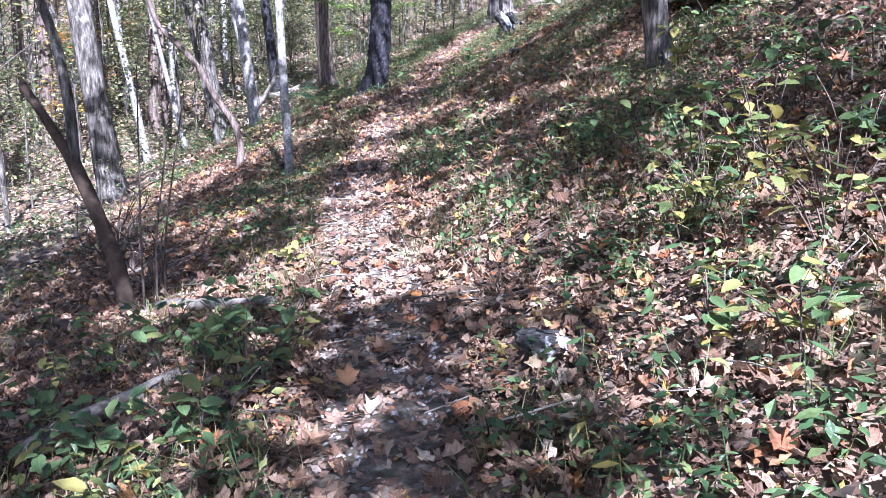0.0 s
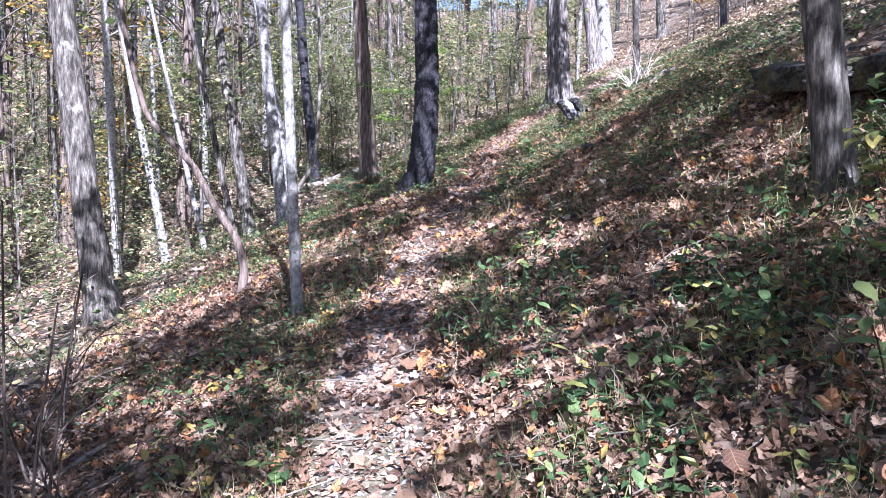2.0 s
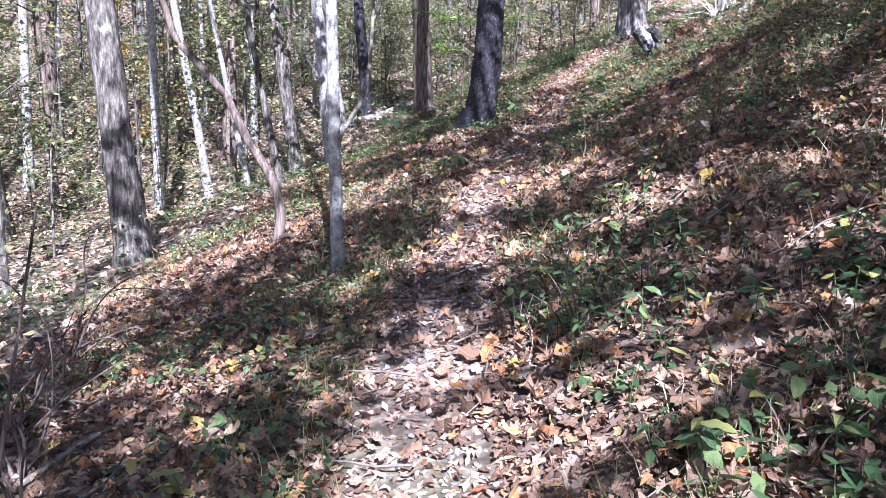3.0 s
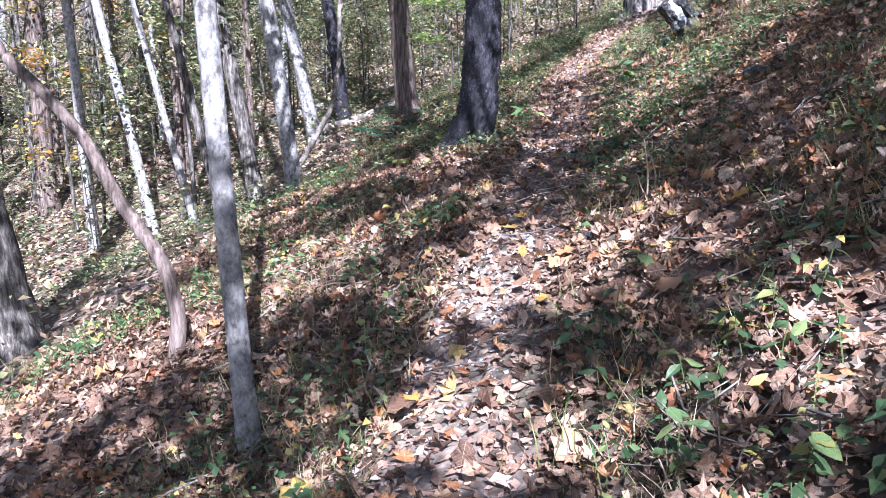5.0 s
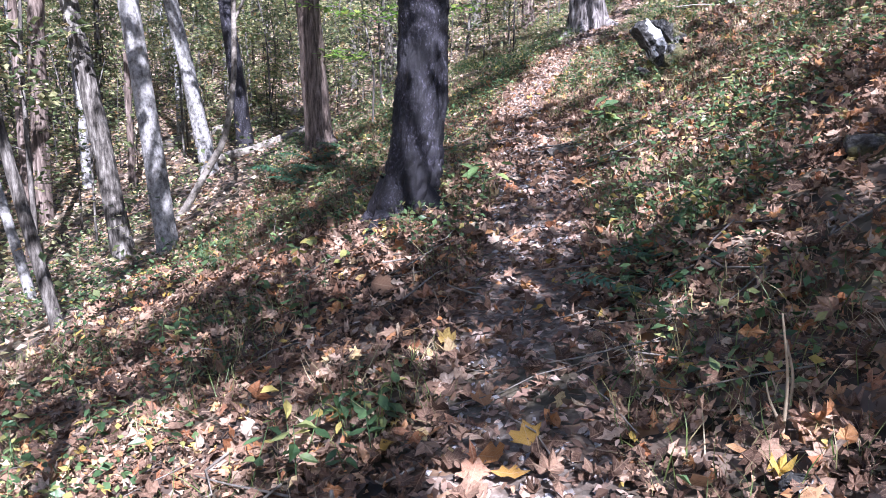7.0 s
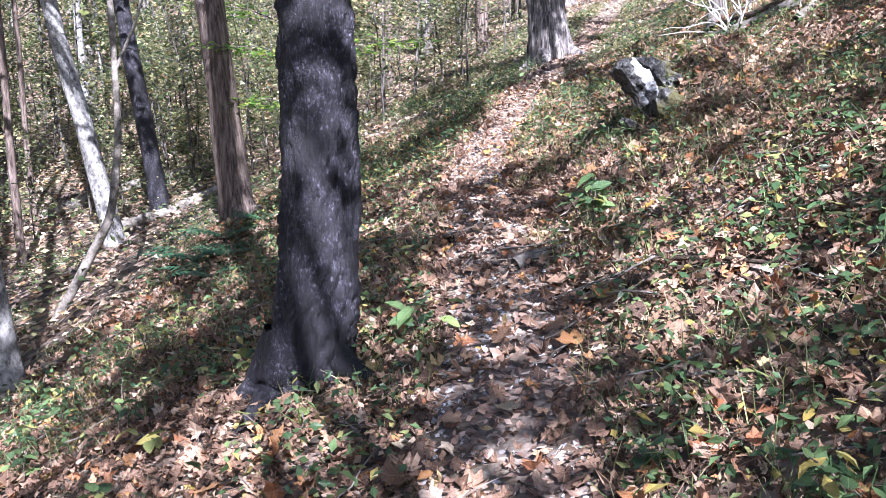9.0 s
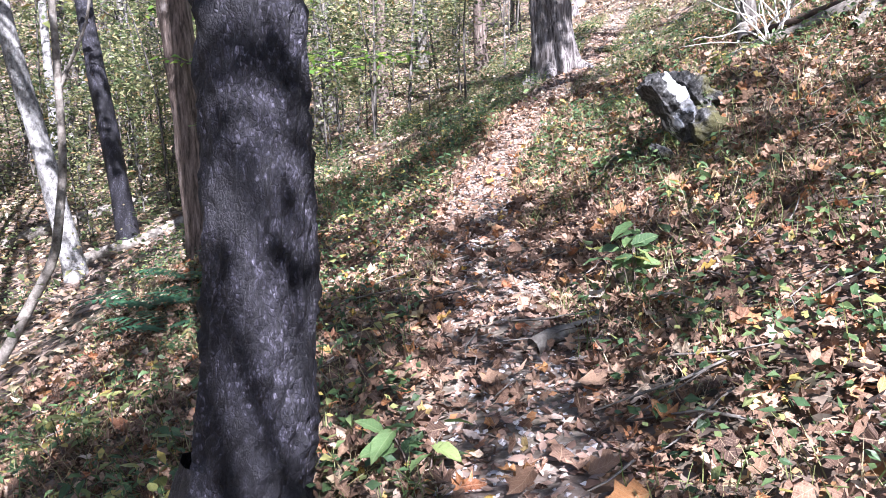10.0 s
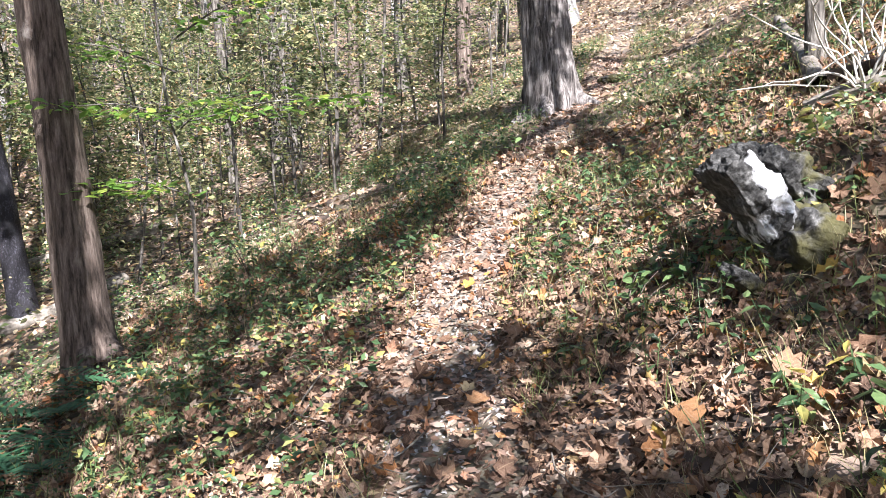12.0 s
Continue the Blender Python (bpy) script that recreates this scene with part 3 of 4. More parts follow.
def roots(tree, radius, bark, angles):
    for i, a in enumerate(angles):
        d = np.array([math.cos(a), math.sin(a)])
        ends = [tree.location[0] + d[0] * radius * 2.4, tree.location[1] + d[1] * radius * 2.4]
        drop = float(ground_z(*ends)) - tree.location[2]
        part("root", tube(bend([(d[0] * radius * 0.5, d[1] * radius * 0.5, 0.22), (d[0] * radius * 1.3, d[1] * radius * 1.3, 0.06 + drop * 0.5), (*(d * radius * 2.4), drop - 0.03)], 16), np.linspace(radius * 0.55, radius * 0.16, 16), 12, 0.3, 80 + i, 3), bark, tree)


roots(black_tree, 0.168, BARK_BLACK, (-2.2, -0.5, 0.9, 3.0))
roots(shaggy_tree, 0.26, BARK_SHAG, (-1.9, -0.6, 1.2, 3.4))
roots(brown_tree, 0.165, BARK_BROWN, (-1.4, -0.3, 2.2))

# the crooked tree and the forked one
def crooked_tree():
    x, y = -2.5, 10.2
    t = thing("crooked_tree", (x, y, float(ground_z(x, y))), "crooked bare young tree with a bent stem", "tree")
    line = bend([(0, 0, -0.1), (0.06, 0, 0.2), (0.0, 0.02, 0.5), (-0.25, 0.05, 0.85), (-0.4, 0.08, 1.15), (-0.62, 0.1, 1.4), (-0.86, 0.12, 1.62), (-0.98, 0.14, 2.0), (-1.1, 0.15, 2.6), (-1.12, 0.2, 4.2), (-1.3, 0.3, 6.0)], 70)
    part("trunk", tube(line, np.linspace(0.043, 0.018, 70), 12, 0.1, 31), BARK_BROWN, t)
    part("root", tube(bend([(0.02, 0, 0.03), (0.2, 0.1, 0.06), (0.38, 0.2, 0.04)], 14), np.linspace(0.05, 0.025, 14), 8, 0.15, 32), DARKWOOD, t)


crooked_tree()


def forked_tree():
    x, y = -2.12, 5.9
    t = thing("forked_tree", (x, y, float(ground_z(x, y))), "thin dark forked tree leaning out over the slope", "tree")
    part("trunk", tube(bend([(0, 0, -0.1), (-0.07, 0, 0.35), (-0.2, 0, 0.75), (-0.32, 0, 1.05)], 30), np.linspace(0.055, 0.042, 30), 10, 0.15, 33), DARKWOOD, t)
    part("branch", tube(bend([(-0.3, 0, 1.0), (-0.3, 0.02, 1.3), (-0.36, 0.04, 1.75), (-0.55, 0.06, 2.3), (-0.85, 0.1, 3.2), (-1.0, 0.1, 4.5)], 40), np.linspace(0.04, 0.014, 40), 9, 0.12, 34), BARK_GREY, t)
    part("branch", tube(bend([(-0.3, 0, 1.0), (-0.42, -0.03, 1.25), (-0.56, -0.05, 1.5)], 16), np.linspace(0.036, 0.026, 16), 9, 0.15, 35), DARKWOOD, t)
    for i, (dx, dy) in enumerate(((0.16, 0.02), (0.2, 0.06), (0.1, -0.05))):
        part("shoot", tube(bend([(dx, dy, -0.05), (dx * 1.1, dy, 0.5), (dx * 2 - 0.02, dy * 2, 1.2 + 0.2 * i)], 12), np.linspace(0.01, 0.004, 12), 5), BARK_BROWN, t)


forked_tree()


def leaning_stem():
    x, y = -4.49, 18.5
    t = thing("leaning_stem", (x, y, float(ground_z(x, y))), "thin bare stem arching up from the slope", "tree")
    part("trunk", tube(bend([(0, 0, -0.1), (0.4, 0, 0.5), (0.75, 0, 1.05), (0.9, 0, 1.8), (0.95, 0, 3.0), (0.9, 0.1, 5)], 40), np.linspace(0.05, 0.025, 40), 9, 0.12, 36), DEADWOOD, t)
    part("branch", tube(bend([(0.92, 0, 2.4), (1.2, 0.1, 3.0), (1.3, 0.1, 3.8)], 14), np.linspace(0.02, 0.007, 14), 6), DEADWOOD, t)


leaning_stem()

# ---- crowns: unseen leaf sprays on limbs, added to cast shade, open over SUNNY spots ----
def crowns():
    spray_n = 7
    want = 8600
    x = rng.uniform(-5.5, 5, want * 2)
    y = rng.uniform(-1.5, 25.5, want * 2)
    u = trail_u(x, y)
    up = np.clip((u - 0.25) / 0.6, 0, 1)
    # leaf cover thickened and thinned area by area for the wanted shade
    cover = 0.77 - 0.2 * up - 0.12 * np.clip((y - 12) / 2, 0, 1) - 0.06 * (y < 4.6)
    cover = cover - 0.14 * np.clip((-u - 1.6) / 1.2, 0, 1) * (y > 8.5) + 0.1 * ((u < -0.9) & (y > 4.8) & (y < 8.5)) - 0.06 * ((u < -0.6) & (y > 11) & (y < 16))
    cover = cover + 0.2 * up * ((y > 8.8) & (y < 12.5)) + 0.03 * ((u > -0.4) & (u < 0.4) & (y > 7.6) & (y < 9.6)) + 0.08 * ((u < -0.4) & (y > 8.8) & (y < 11.2))
    cover = cover + 0.12 * ((y > 15.2) & (y < 17.4) & (u > -0.8) & (u < 0.25)) + 0.12 * ((y > 14.2) & (y < 16.4) & (u > -1.8) & (u < -0.1)) + 0.03 * ((y > 13) & (y < 17) & (u > 0.25))
    tone = 0.22 * vnoise(x * 1.0, y * 1.0, 21) + 0.58 * vnoise(x * 3.4, y * 3.4, 22) + 0.6 * vnoise(x * 7.0, y * 7.0, 23) + rng.normal(0, 0.16, len(x))
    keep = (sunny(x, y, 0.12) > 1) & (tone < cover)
    x, y = x[keep][:want], y[keep][:want]
    h = rng.uniform(4.4, 8.4, len(x))
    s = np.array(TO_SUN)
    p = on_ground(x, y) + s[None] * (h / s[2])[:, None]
    # the sprays go to the nearest trees; trees left bare get further crown leaves
    tops = np.array([[*(np.array(t.location) + pts[-1])] for t, pts, _, _ in CANOPY_TREES])
    owner = np.argmin(((p[:, None, :2] - tops[None, :, :2]) ** 2).sum(-1), 1)
    for k, (tree, pts, bark, height) in enumerate(CANOPY_TREES):
        mine = p[owner == k]
        if len(mine) < 6:
            top = np.array(tree.location) + pts[-1]
            mine = np.concatenate([mine, top + rng.normal(0, 1, (16, 3)) * (1.1, 1.1, 0.8)])
        at = np.repeat(mine, spray_n, 0) + rng.normal(0, 1, (len(mine) * spray_n, 3)) * (0.13, 0.13, 0.08)
        base = np.array(tree.location)
        vt = scatter(KITE, at - base, np.tile([0, 0, 1.0], (len(at), 1)), rng.uniform(0.12, 0.22, len(at)), 0.5)
        part("crown", vt, CANOPY, tree)
        limbs = []
        for q in mine[:: max(1, len(mine) // 24)]:
            a = pts[int(len(pts) * 0.8)] if height > 6 else pts[-1]
            b = q - base
            mid = (a + b) / 2 + np.array([0, 0, 0.6])
            limbs.append(tube(bend([a, mid, b], 6), np.linspace(0.05, 0.008, 6), 4))
        tagged(part("limb", join(limbs), bark, tree), kind="stuff")


# trees added, mostly out of view, to carry the leaves that shade the path
for i, (x, y) in enumerate(((4.5, -4.5), (-2.5, -6.5), (1.8, -9), (6.5, -11), (-6, -3), (3.2, -14), (-1, -16), (5.6, 3.5), (4.6, 11.5), (7.2, 8), (-7.5, 4.5), (5.5, 17.5))):
    big_tree("tree", (x, y), 0.13 + 0.02 * (i % 4), (0.02, 0.01), BARK_GREY, "tall grey-barked tree added to carry shading leaves", 13, 12, 0.18, 40 + i)
crowns()


# ---- the wood around: trunks with crowns, and leafy saplings ----
def wood_tree(seed, bark, radius, height, label):
    r = np.random.default_rng(seed)
    t = thing("forest_tree", (0, 0, -80 - seed), label, "tree", "trees of the wood")
    pts, vt = tree_trunk((0, 0), radius, (r.uniform(-0.08, 0.04), r.uniform(-0.04, 0.04)), height, 9, 0.15, seed, 0.12, 0.35, 22)
    part("trunk", vt, bark, t)
    limbs, ends = [], []
    for _ in range(12):
        k = r.integers(10, 21)
        a = pts[k]
        ang = r.uniform(0, 6.28)
        ln = r.uniform(0.8, 2.6)
        b = a + np.array([math.cos(ang) * ln, math.sin(ang) * ln, r.uniform(0.2, 1.4)])
        limbs.append(tube(bend([a, (a + b) / 2 + (0, 0, 0.15), b], 5), np.linspace(radius * 0.25, 0.008, 5), 4))
        ends += [b, (a + 2 * b) / 3]
    tagged(part("limb", join(limbs), bark, t), kind="stuff")
    ends = np.array(ends)
    at = np.repeat(ends, 8, 0) + r.normal(0, 1, (len(ends) * 8, 3)) * (0.5, 0.5, 0.3)
    part("crown", scatter(KITE, at, np.tile([0, 0, 1.0], (len(at), 1)), r.uniform(0.1, 0.2, len(at)), 0.5), CANOPY, t)
    return t


def sapling(seed, height, count, label, leaf=(0.05, 0.11), leaves=UNDER):
    r = np.random.default_rng(seed)
    t = thing("sapling", (0, 0, -80 - seed), label, "sapling", "saplings of the wood")
    stems, ends = [], []
    line = bend([(0, 0, -0.1), (r.uniform(-0.1, 0.1) * height, 0, height * 0.5), (r.uniform(-0.2, 0.2) * height, r.uniform(-0.1, 0.1) * height, height)], 12)
    stems.append(tube(line, np.linspace(0.006 * height + 0.004, 0.004, 12), 5))
    for _ in range(int(6 + height * 2.2)):
        a = line[r.integers(3, 12)]
        ang, ln = r.uniform(0, 6.28), r.uniform(0.25, 0.75) * (0.5 + height * 0.18)
        b = a + np.array([math.cos(ang) * ln, math.sin(ang) * ln, r.uniform(-0.05, 0.35) * ln])
        stems.append(tube(np.array([a, (a + b) / 2 + (0, 0, 0.04), b]), [0.006, 0.004, 0.002], 3, cap=False))
        ends += [(a, b)]
    part("stem", stems[0], BARK_GREY, t)
    tagged(part("twig", join(stems[1:]), BARK_GREY, t), kind="stuff")
    k = r.integers(0, len(ends), count)
    f = r.uniform(0.3, 1.08, count)[:, None]
    A, B = np.array([e[0] for e in ends])[k], np.array([e[1] for e in ends])[k]
    at = A + (B - A) * f + r.normal(0, 0.11, (count, 3)) * (1, 1, 0.7)
    part("foliage", scatter(KITE, at, np.tile([0, 0, 1.0], (count, 1)), r.uniform(*leaf, count), 0.5), leaves, t)
    return t


def put_copies(kinds, spots):
    for i, (x, y) in enumerate(spots):
        src = kinds[i % len(kinds)]
        c = copy_thing(src, pose(float(x), float(y), float(ground_z(x, y)), 0, 0, float(rng.uniform(0, 360))))
        s = float(rng.uniform(0.8, 1.25))
        c.scale = (s, s, s)
    for src in kinds:
        for o in (*src.children_recursive, src):
            bpy.data.objects.remove(o)


def spots(n, x0, x1, y0, y1, gap, test=None):
    out = []
    tries = 0
    while len(out) < n and tries < n * 60:
        tries += 1
        x, y = rng.uniform(x0, x1), rng.uniform(y0, y1)
        if test and not test(x, y):
            continue
        if all((x - a) ** 2 + (y - b) ** 2 > gap * gap for a, b in out):
            out.append((x, y))
    return out


def open_trail(x, y):
    u = float(trail_u(x, y))
    return u < -6.5 or (y > 26 and abs(u) > 1.5) or u > 9


woods = [wood_tree(100 + i, b, r, h, l) for i, (b, r, h, l) in enumerate((
    (BARK_GREY, 0.12, 12, "grey-barked tree in the wood"), (BARK_PALE, 0.09, 11, "slender pale-barked tree in the wood"), (BARK_BROWN, 0.14, 13, "brown-barked tree in the wood"),
    (BARK_PALE, 0.06, 9, "thin pale young tree in the wood"), (BARK_GREY, 0.07, 10, "thin grey tree in the wood"), (BARK_BLACK, 0.1, 12, "dark-barked tree in the wood"), (BARK_GREY, 0.18, 14, "stout grey tree in the wood")))]
wood_spots = spots(150, -34, -6, 14, 62, 1.1, open_trail) + spots(110, -14, 26, 27, 80, 1.1, open_trail) + spots(60, -60, -25, 20, 100, 2.2) + spots(24, 9, 30, 8, 50, 1.8, open_trail)
put_copies(woods, wood_spots)

saps = [sapling(200 + i, h, n, l, s) for i, (h, n, l, s) in enumerate((
    (2.2, 620, "leafy green sapling in the thicket", (0.045, 0.1)), (3.4, 850, "tall leafy sapling turning yellow", (0.045, 0.1)), (1.4, 420, "low leafy shrub under the trees", (0.04, 0.085)),
    (4.8, 1100, "slim understorey tree with yellow-green leaves", (0.05, 0.11)), (2.8, 160, "sparse bare-twigged sapling under the trees", (0.05, 0.09))))]


def thicket(x, y):
    u = float(trail_u(x, y))
    return (u < -1.6 and y > 22) or (u > 1.8 and y > 27)


def valley(x, y):
    return float(trail_u(x, y)) < -4.6


put_copies(saps, spots(96, -10, 2.5, 23, 38, 0.5, thicket) + spots(70, 3, 22, 26, 55, 0.9, thicket) + spots(30, 7, 16, 10, 30, 1.0) + spots(75, -28, -5, 11, 42, 0.8, valley))

def joined_copies(name, kinds, places, label, category):
    """Far saplings past counting: one thing, wood and leaves each in one mesh."""
    wood, green = [], []
    for i, (x, y) in enumerate(places):
        src = kinds[i % len(kinds)]
        a, k = rng.uniform(0, 6.28), rng.uniform(0.8, 1.25)
        turn = np.array([[math.cos(a), -math.sin(a), 0], [math.sin(a), math.cos(a), 0], [0, 0, 1]]) * k
        for o in src.children:
            me = o.data
            v, t = np.empty(len(me.vertices) * 3, np.float32), np.empty(len(me.loops), np.int32)
            me.vertices.foreach_get("co", v)
            me.loops.foreach_get("vertex_index", t)
            (green if o.name.startswith("foliage") else wood).append((v.reshape(-1, 3) @ turn.T + (x, y, float(ground_z(x, y))), t.reshape(-1, 3)))
    top = thing(name, (0, 0, 0), label, category, "", "stuff")
    part("stems", join(wood), BARK_GREY, top)
    part("foliage", join(green), UNDER, top, "", False)
    for src in kinds:
        for o in (*src.children_recursive, src):
            bpy.data.objects.remove(o)


thin_saps = [sapling(230 + i, h, n, l, (0.05, 0.1)) for i, (h, n, l) in enumerate(((2.4, 330, "thin sapling"), (3.6, 420, "thin tall sapling"), (1.6, 300, "low twiggy shrub")))]
near_spots = spots(18, -6, -1, 22.3, 27, 0.6, lambda x, y: float(trail_u(x, y)) < -3)
ridge_spots = spots(70, 3.5, 26, 27, 62, 0.9, lambda x, y: float(trail_u(x, y)) > 1.5)
joined_copies("thicket", thin_saps, near_spots + ridge_spots + spots(115, -22, -4.6, 9.5, 34, 0.7, lambda x, y: -19 < float(trail_u(x, y)) < -5.2), "thicket of thin saplings with sparse yellow-green leaves", "thicket")
young = [sapling(240 + i, h, n, l, (0.08, 0.17)) for i, (h, n, l) in enumerate(((8.0, 1000, "young tree"), (9.5, 1200, "tall young tree")))]
joined_copies("far_wood", young, spots(44, -22, 4, 34, 62, 1.8, lambda x, y: float(trail_u(x, y)) < -2.5) + spots(16, -16, 0, 58, 80, 2.0) + spots(10, 11, 26, 40, 66, 2.0), "distant young trees with full yellow-green crowns", "trees")
turning = [sapling(250 + i, h, n, l, (0.05, 0.11), AUTUMN) for i, (h, n, l) in enumerate(((3.2, 420, "sapling with orange and yellow autumn leaves"), (4.4, 600, "tall sapling in yellow autumn leaf")))]
put_copies(turning, spots(11, 5.2, 13, 27, 42, 1.4, lambda x, y: float(trail_u(x, y)) > 1.6) + spots(5, -14, -7, 14, 30, 1.5))
thin_woods = [wood_tree(120 + i, b, r, h, l) for i, (b, r, h, l) in enumerate(((BARK_BROWN, 0.055, 9, "thin brown young tree on the valley side"), (BARK_GREY, 0.05, 8, "thin grey young tree on the valley side"), (BARK_PALE, 0.08, 11, "slender blotched pale tree on the valley side")))]
put_copies(thin_woods, spots(22, -14, -5.6, 11.5, 27, 0.9, lambda x, y: float(trail_u(x, y)) < -5.4))


def leafy_branch():
    x, y = -2.15, 20.3
    t = thing("sapling", (x, y, float(ground_z(x, y))), "slim sapling with a level spray of bright green leaves", "sapling")
    part("stem", tube(bend([(0, 0, -0.05), (0.05, 0, 0.8), (-0.1, 0, 1.6), (-0.15, 0.1, 2.6), (-0.3, 0.1, 3.6)], 24), np.linspace(0.018, 0.006, 24), 7, 0.1, 3), BARK_GREY, t)
    for k, (z0, dx, dy, dz) in enumerate(((1.45, 1.5, -0.5, 0.1), (1.5, -0.7, -0.7, 0.06), (1.42, 0.7, -0.9, 0.16), (1.85, -1.0, 0.1, 0.3), (2.1, 0.8, -0.3, 0.25), (0.9, -0.5, -0.5, 0.1))):
        a, b = np.array([0, 0, z0]), np.array([dx, dy, z0 + dz])
        part("branch", tube(bend([a, (a + b) / 2 + (0, 0, 0.08), b], 10), np.linspace(0.009, 0.003, 10), 5), BARK_GREY, t)
        n = 95
        f = rng.uniform(0.15, 1.08, (n, 1))
        at = a + (b - a) * f + rng.normal(0, 1, (n, 3)) * (0.14, 0.14, 0.035)
        part("foliage", scatter(OVAL, at, np.tile([0, 0, 1.0], (n, 1)), rng.uniform(0.06, 0.12, n), 0.25), FRESH, t)


leafy_branch()

# ---- leaf litter ----
def band(n, x0, x1, y0, y1, test):
    x, y = rng.uniform(x0, x1, n), rng.uniform(y0, y1, n)
    u = trail_u(x, y)
    k = test(x, y, u)
    return x[k], y[k], u[k]


def litter(shape, n, area, test, size, lift, jitter, ragged=0.0):
    x, y, u = band(n, *area, test)
    at = on_ground(x, y) + np.stack([0 * x, 0 * x, rng.uniform(0, lift, len(x))], 1)
    return scatter(shape, at, ground_n(x, y), rng.uniform(*size, len(x)), jitter, ragged=ragged)


def blades(me, shapes_counts):
    """Each leaf's own outline coordinates, for its veins and browned rim."""
    co = np.concatenate([np.tile(sh[0] * (1, 1, 0), (n // len(sh[0]), 1)) for sh, n in shapes_counts])
    me.attributes.new("blade", "FLOAT_VECTOR", "POINT").data.foreach_set("vector", co.astype(np.float32).ravel())


def on_path(x, y, u):
    return np.abs(u) < 0.3 + 0.1 * vnoise(x * 2, y * 2, 51)


def near(x, y, u):
    thin = np.where(np.abs(u) < 0.26, 0.4, 1.0) * np.where(np.abs(u) > 2.2, 0.75, 1.0)
    return (rng.random(len(x)) < thin) & (u > -3.4) & (u < 3.6)


falls = [(shape, litter(shape, n, (-4, 3.6, 2.0, 21.5), near, size, lift, jitter, 0.13)) for shape, n, size, lift, jitter in (
    (LOBED, 31000, (0.036, 0.088), 0.055, 0.6), (OAK, 25000, (0.036, 0.092), 0.06, 0.65), (OVAL, 32000, (0.025, 0.062), 0.055, 0.6))]
leaf_fall = tagged(part("leaf_litter", join([vt for _, vt in falls]), LITTER, None, "", False), "brown, tan and rust-coloured fallen leaves on the forest floor", "leaves", "", "stuff")
blades(leaf_fall.data, [(shape, len(vt[0])) for shape, vt in falls])
tagged(part("leaf_crumbs", join([
    litter(KITE, 130000, (-2, 3.5, 1.5, 27), on_path, (0.02, 0.05), 0.02, 0.45, 0.1),
    litter(OVAL, 16000, (-2, 3.5, 1.5, 27), on_path, (0.035, 0.07), 0.025, 0.4, 0.1)]), CRUMBS, None, "", False), "trodden pale leaf crumbs on the footpath", "leaves", "", "stuff")
tagged(part("leaf_crumbs", litter(KITE, 150000, (-3.5, 3, 1.8, 18.5), lambda x, y, u: (np.abs(u) > 0.25) & (u > -2.8) & (u < 3), (0.012, 0.038), 0.05, 0.7, 0.15), BITS, None, "", False), "dark broken bits of leaf between the fallen leaves", "leaves", "", "stuff")
far_fall = tagged(part("leaf_litter", join([
    litter(KITE, 70000, (-11, 9, 0, 40), lambda x, y, u: (np.abs(u) > 3.0) | (y > 21), (0.06, 0.12), 0.04, 0.5, 0.1),
    litter(KITE, 85000, (-50, 24, 4, 85), lambda x, y, u: (np.abs(u) > 8) | (y > 38), (0.09, 0.2), 0.05, 0.4, 0.1)]), LITTER_FAR_SUNLIT, None, "", False), "fallen leaves carpeting the wood beyond, paled as if sunlit", "leaves", "", "stuff")


# ---- low green growth and grass ----
def growth():
    x, y, u = band(190000, -6, 5, 0.5, 32, lambda x, y, u: (np.abs(u) > 0.3) & (vnoise(x * 0.9, y * 0.9, 31) + 0.35 * vnoise(x * 3, y * 3, 32) > 0.8 - 0.1 * ((u > 0.4) & (y < 8)) - 0.14 * (y > 14) - 0.1 * ((np.abs(u) > 0.32) & (np.abs(u) < 0.9))))
    x, y = x[:62000], y[:62000]
    at = on_ground(x, y) + np.stack([0 * x, 0 * x, rng.uniform(0.02, 0.16, len(x))], 1)
    return scatter(KITE, at, np.tile([0, 0, 1.0], (len(x), 1)), rng.uniform(0.018, 0.055, len(x)), 0.55, ragged=0.12)


tagged(part("ground_cover", growth(), HERB, None, "", False), "low green and yellowing seedlings among the leaves", "undergrowth", "", "stuff")


def seedlings(n, area, test, tall, leaf, per):
    """Small upright plants: a thin stem each, leaves round it in steps."""
    x, y, u = band(n, *area, test)
    m = len(x)
    h = rng.uniform(*tall, m)
    lean = rng.normal(0, 0.22, (m, 2)) * h[:, None]
    foot = on_ground(x, y, -0.02)
    top = foot + np.stack([lean[:, 0], lean[:, 1], h], 1)
    f = np.tile(np.linspace(0.45, 1.0, per), m)[:, None] + rng.uniform(-0.05, 0.05, (m * per, 1))
    a, b = np.repeat(foot, per, 0), np.repeat(top, per, 0)
    ang = np.tile(np.arange(per) * 2.4, m) + np.repeat(rng.uniform(0, 6.28, m), per)
    size = np.repeat(rng.uniform(*leaf, m), per) * rng.uniform(0.7, 1.2, m * per)
    out = np.stack([np.cos(ang), np.sin(ang), 0 * ang], 1)
    at = a + (b - a) * f + out * (size * 0.55)[:, None]
    green = scatter(OVAL, at, np.array([0, 0, 1.0]) + out * 0.35, size, 0.2, yaw=ang + math.pi, ragged=0.06)
    side = np.array([0.0025, 0, 0])
    v = np.stack([foot - side, foot + side, top + side * 0.5, top - side * 0.5, foot + side[[1, 0, 2]], foot - side[[1, 0, 2]], top], 1).reshape(-1, 3)
    t = (np.array([(0, 1, 2), (0, 2, 3), (4, 5, 6)])[None] + (np.arange(m) * 7)[:, None, None]).reshape(-1, 3)
    return join([green, (v, t)])


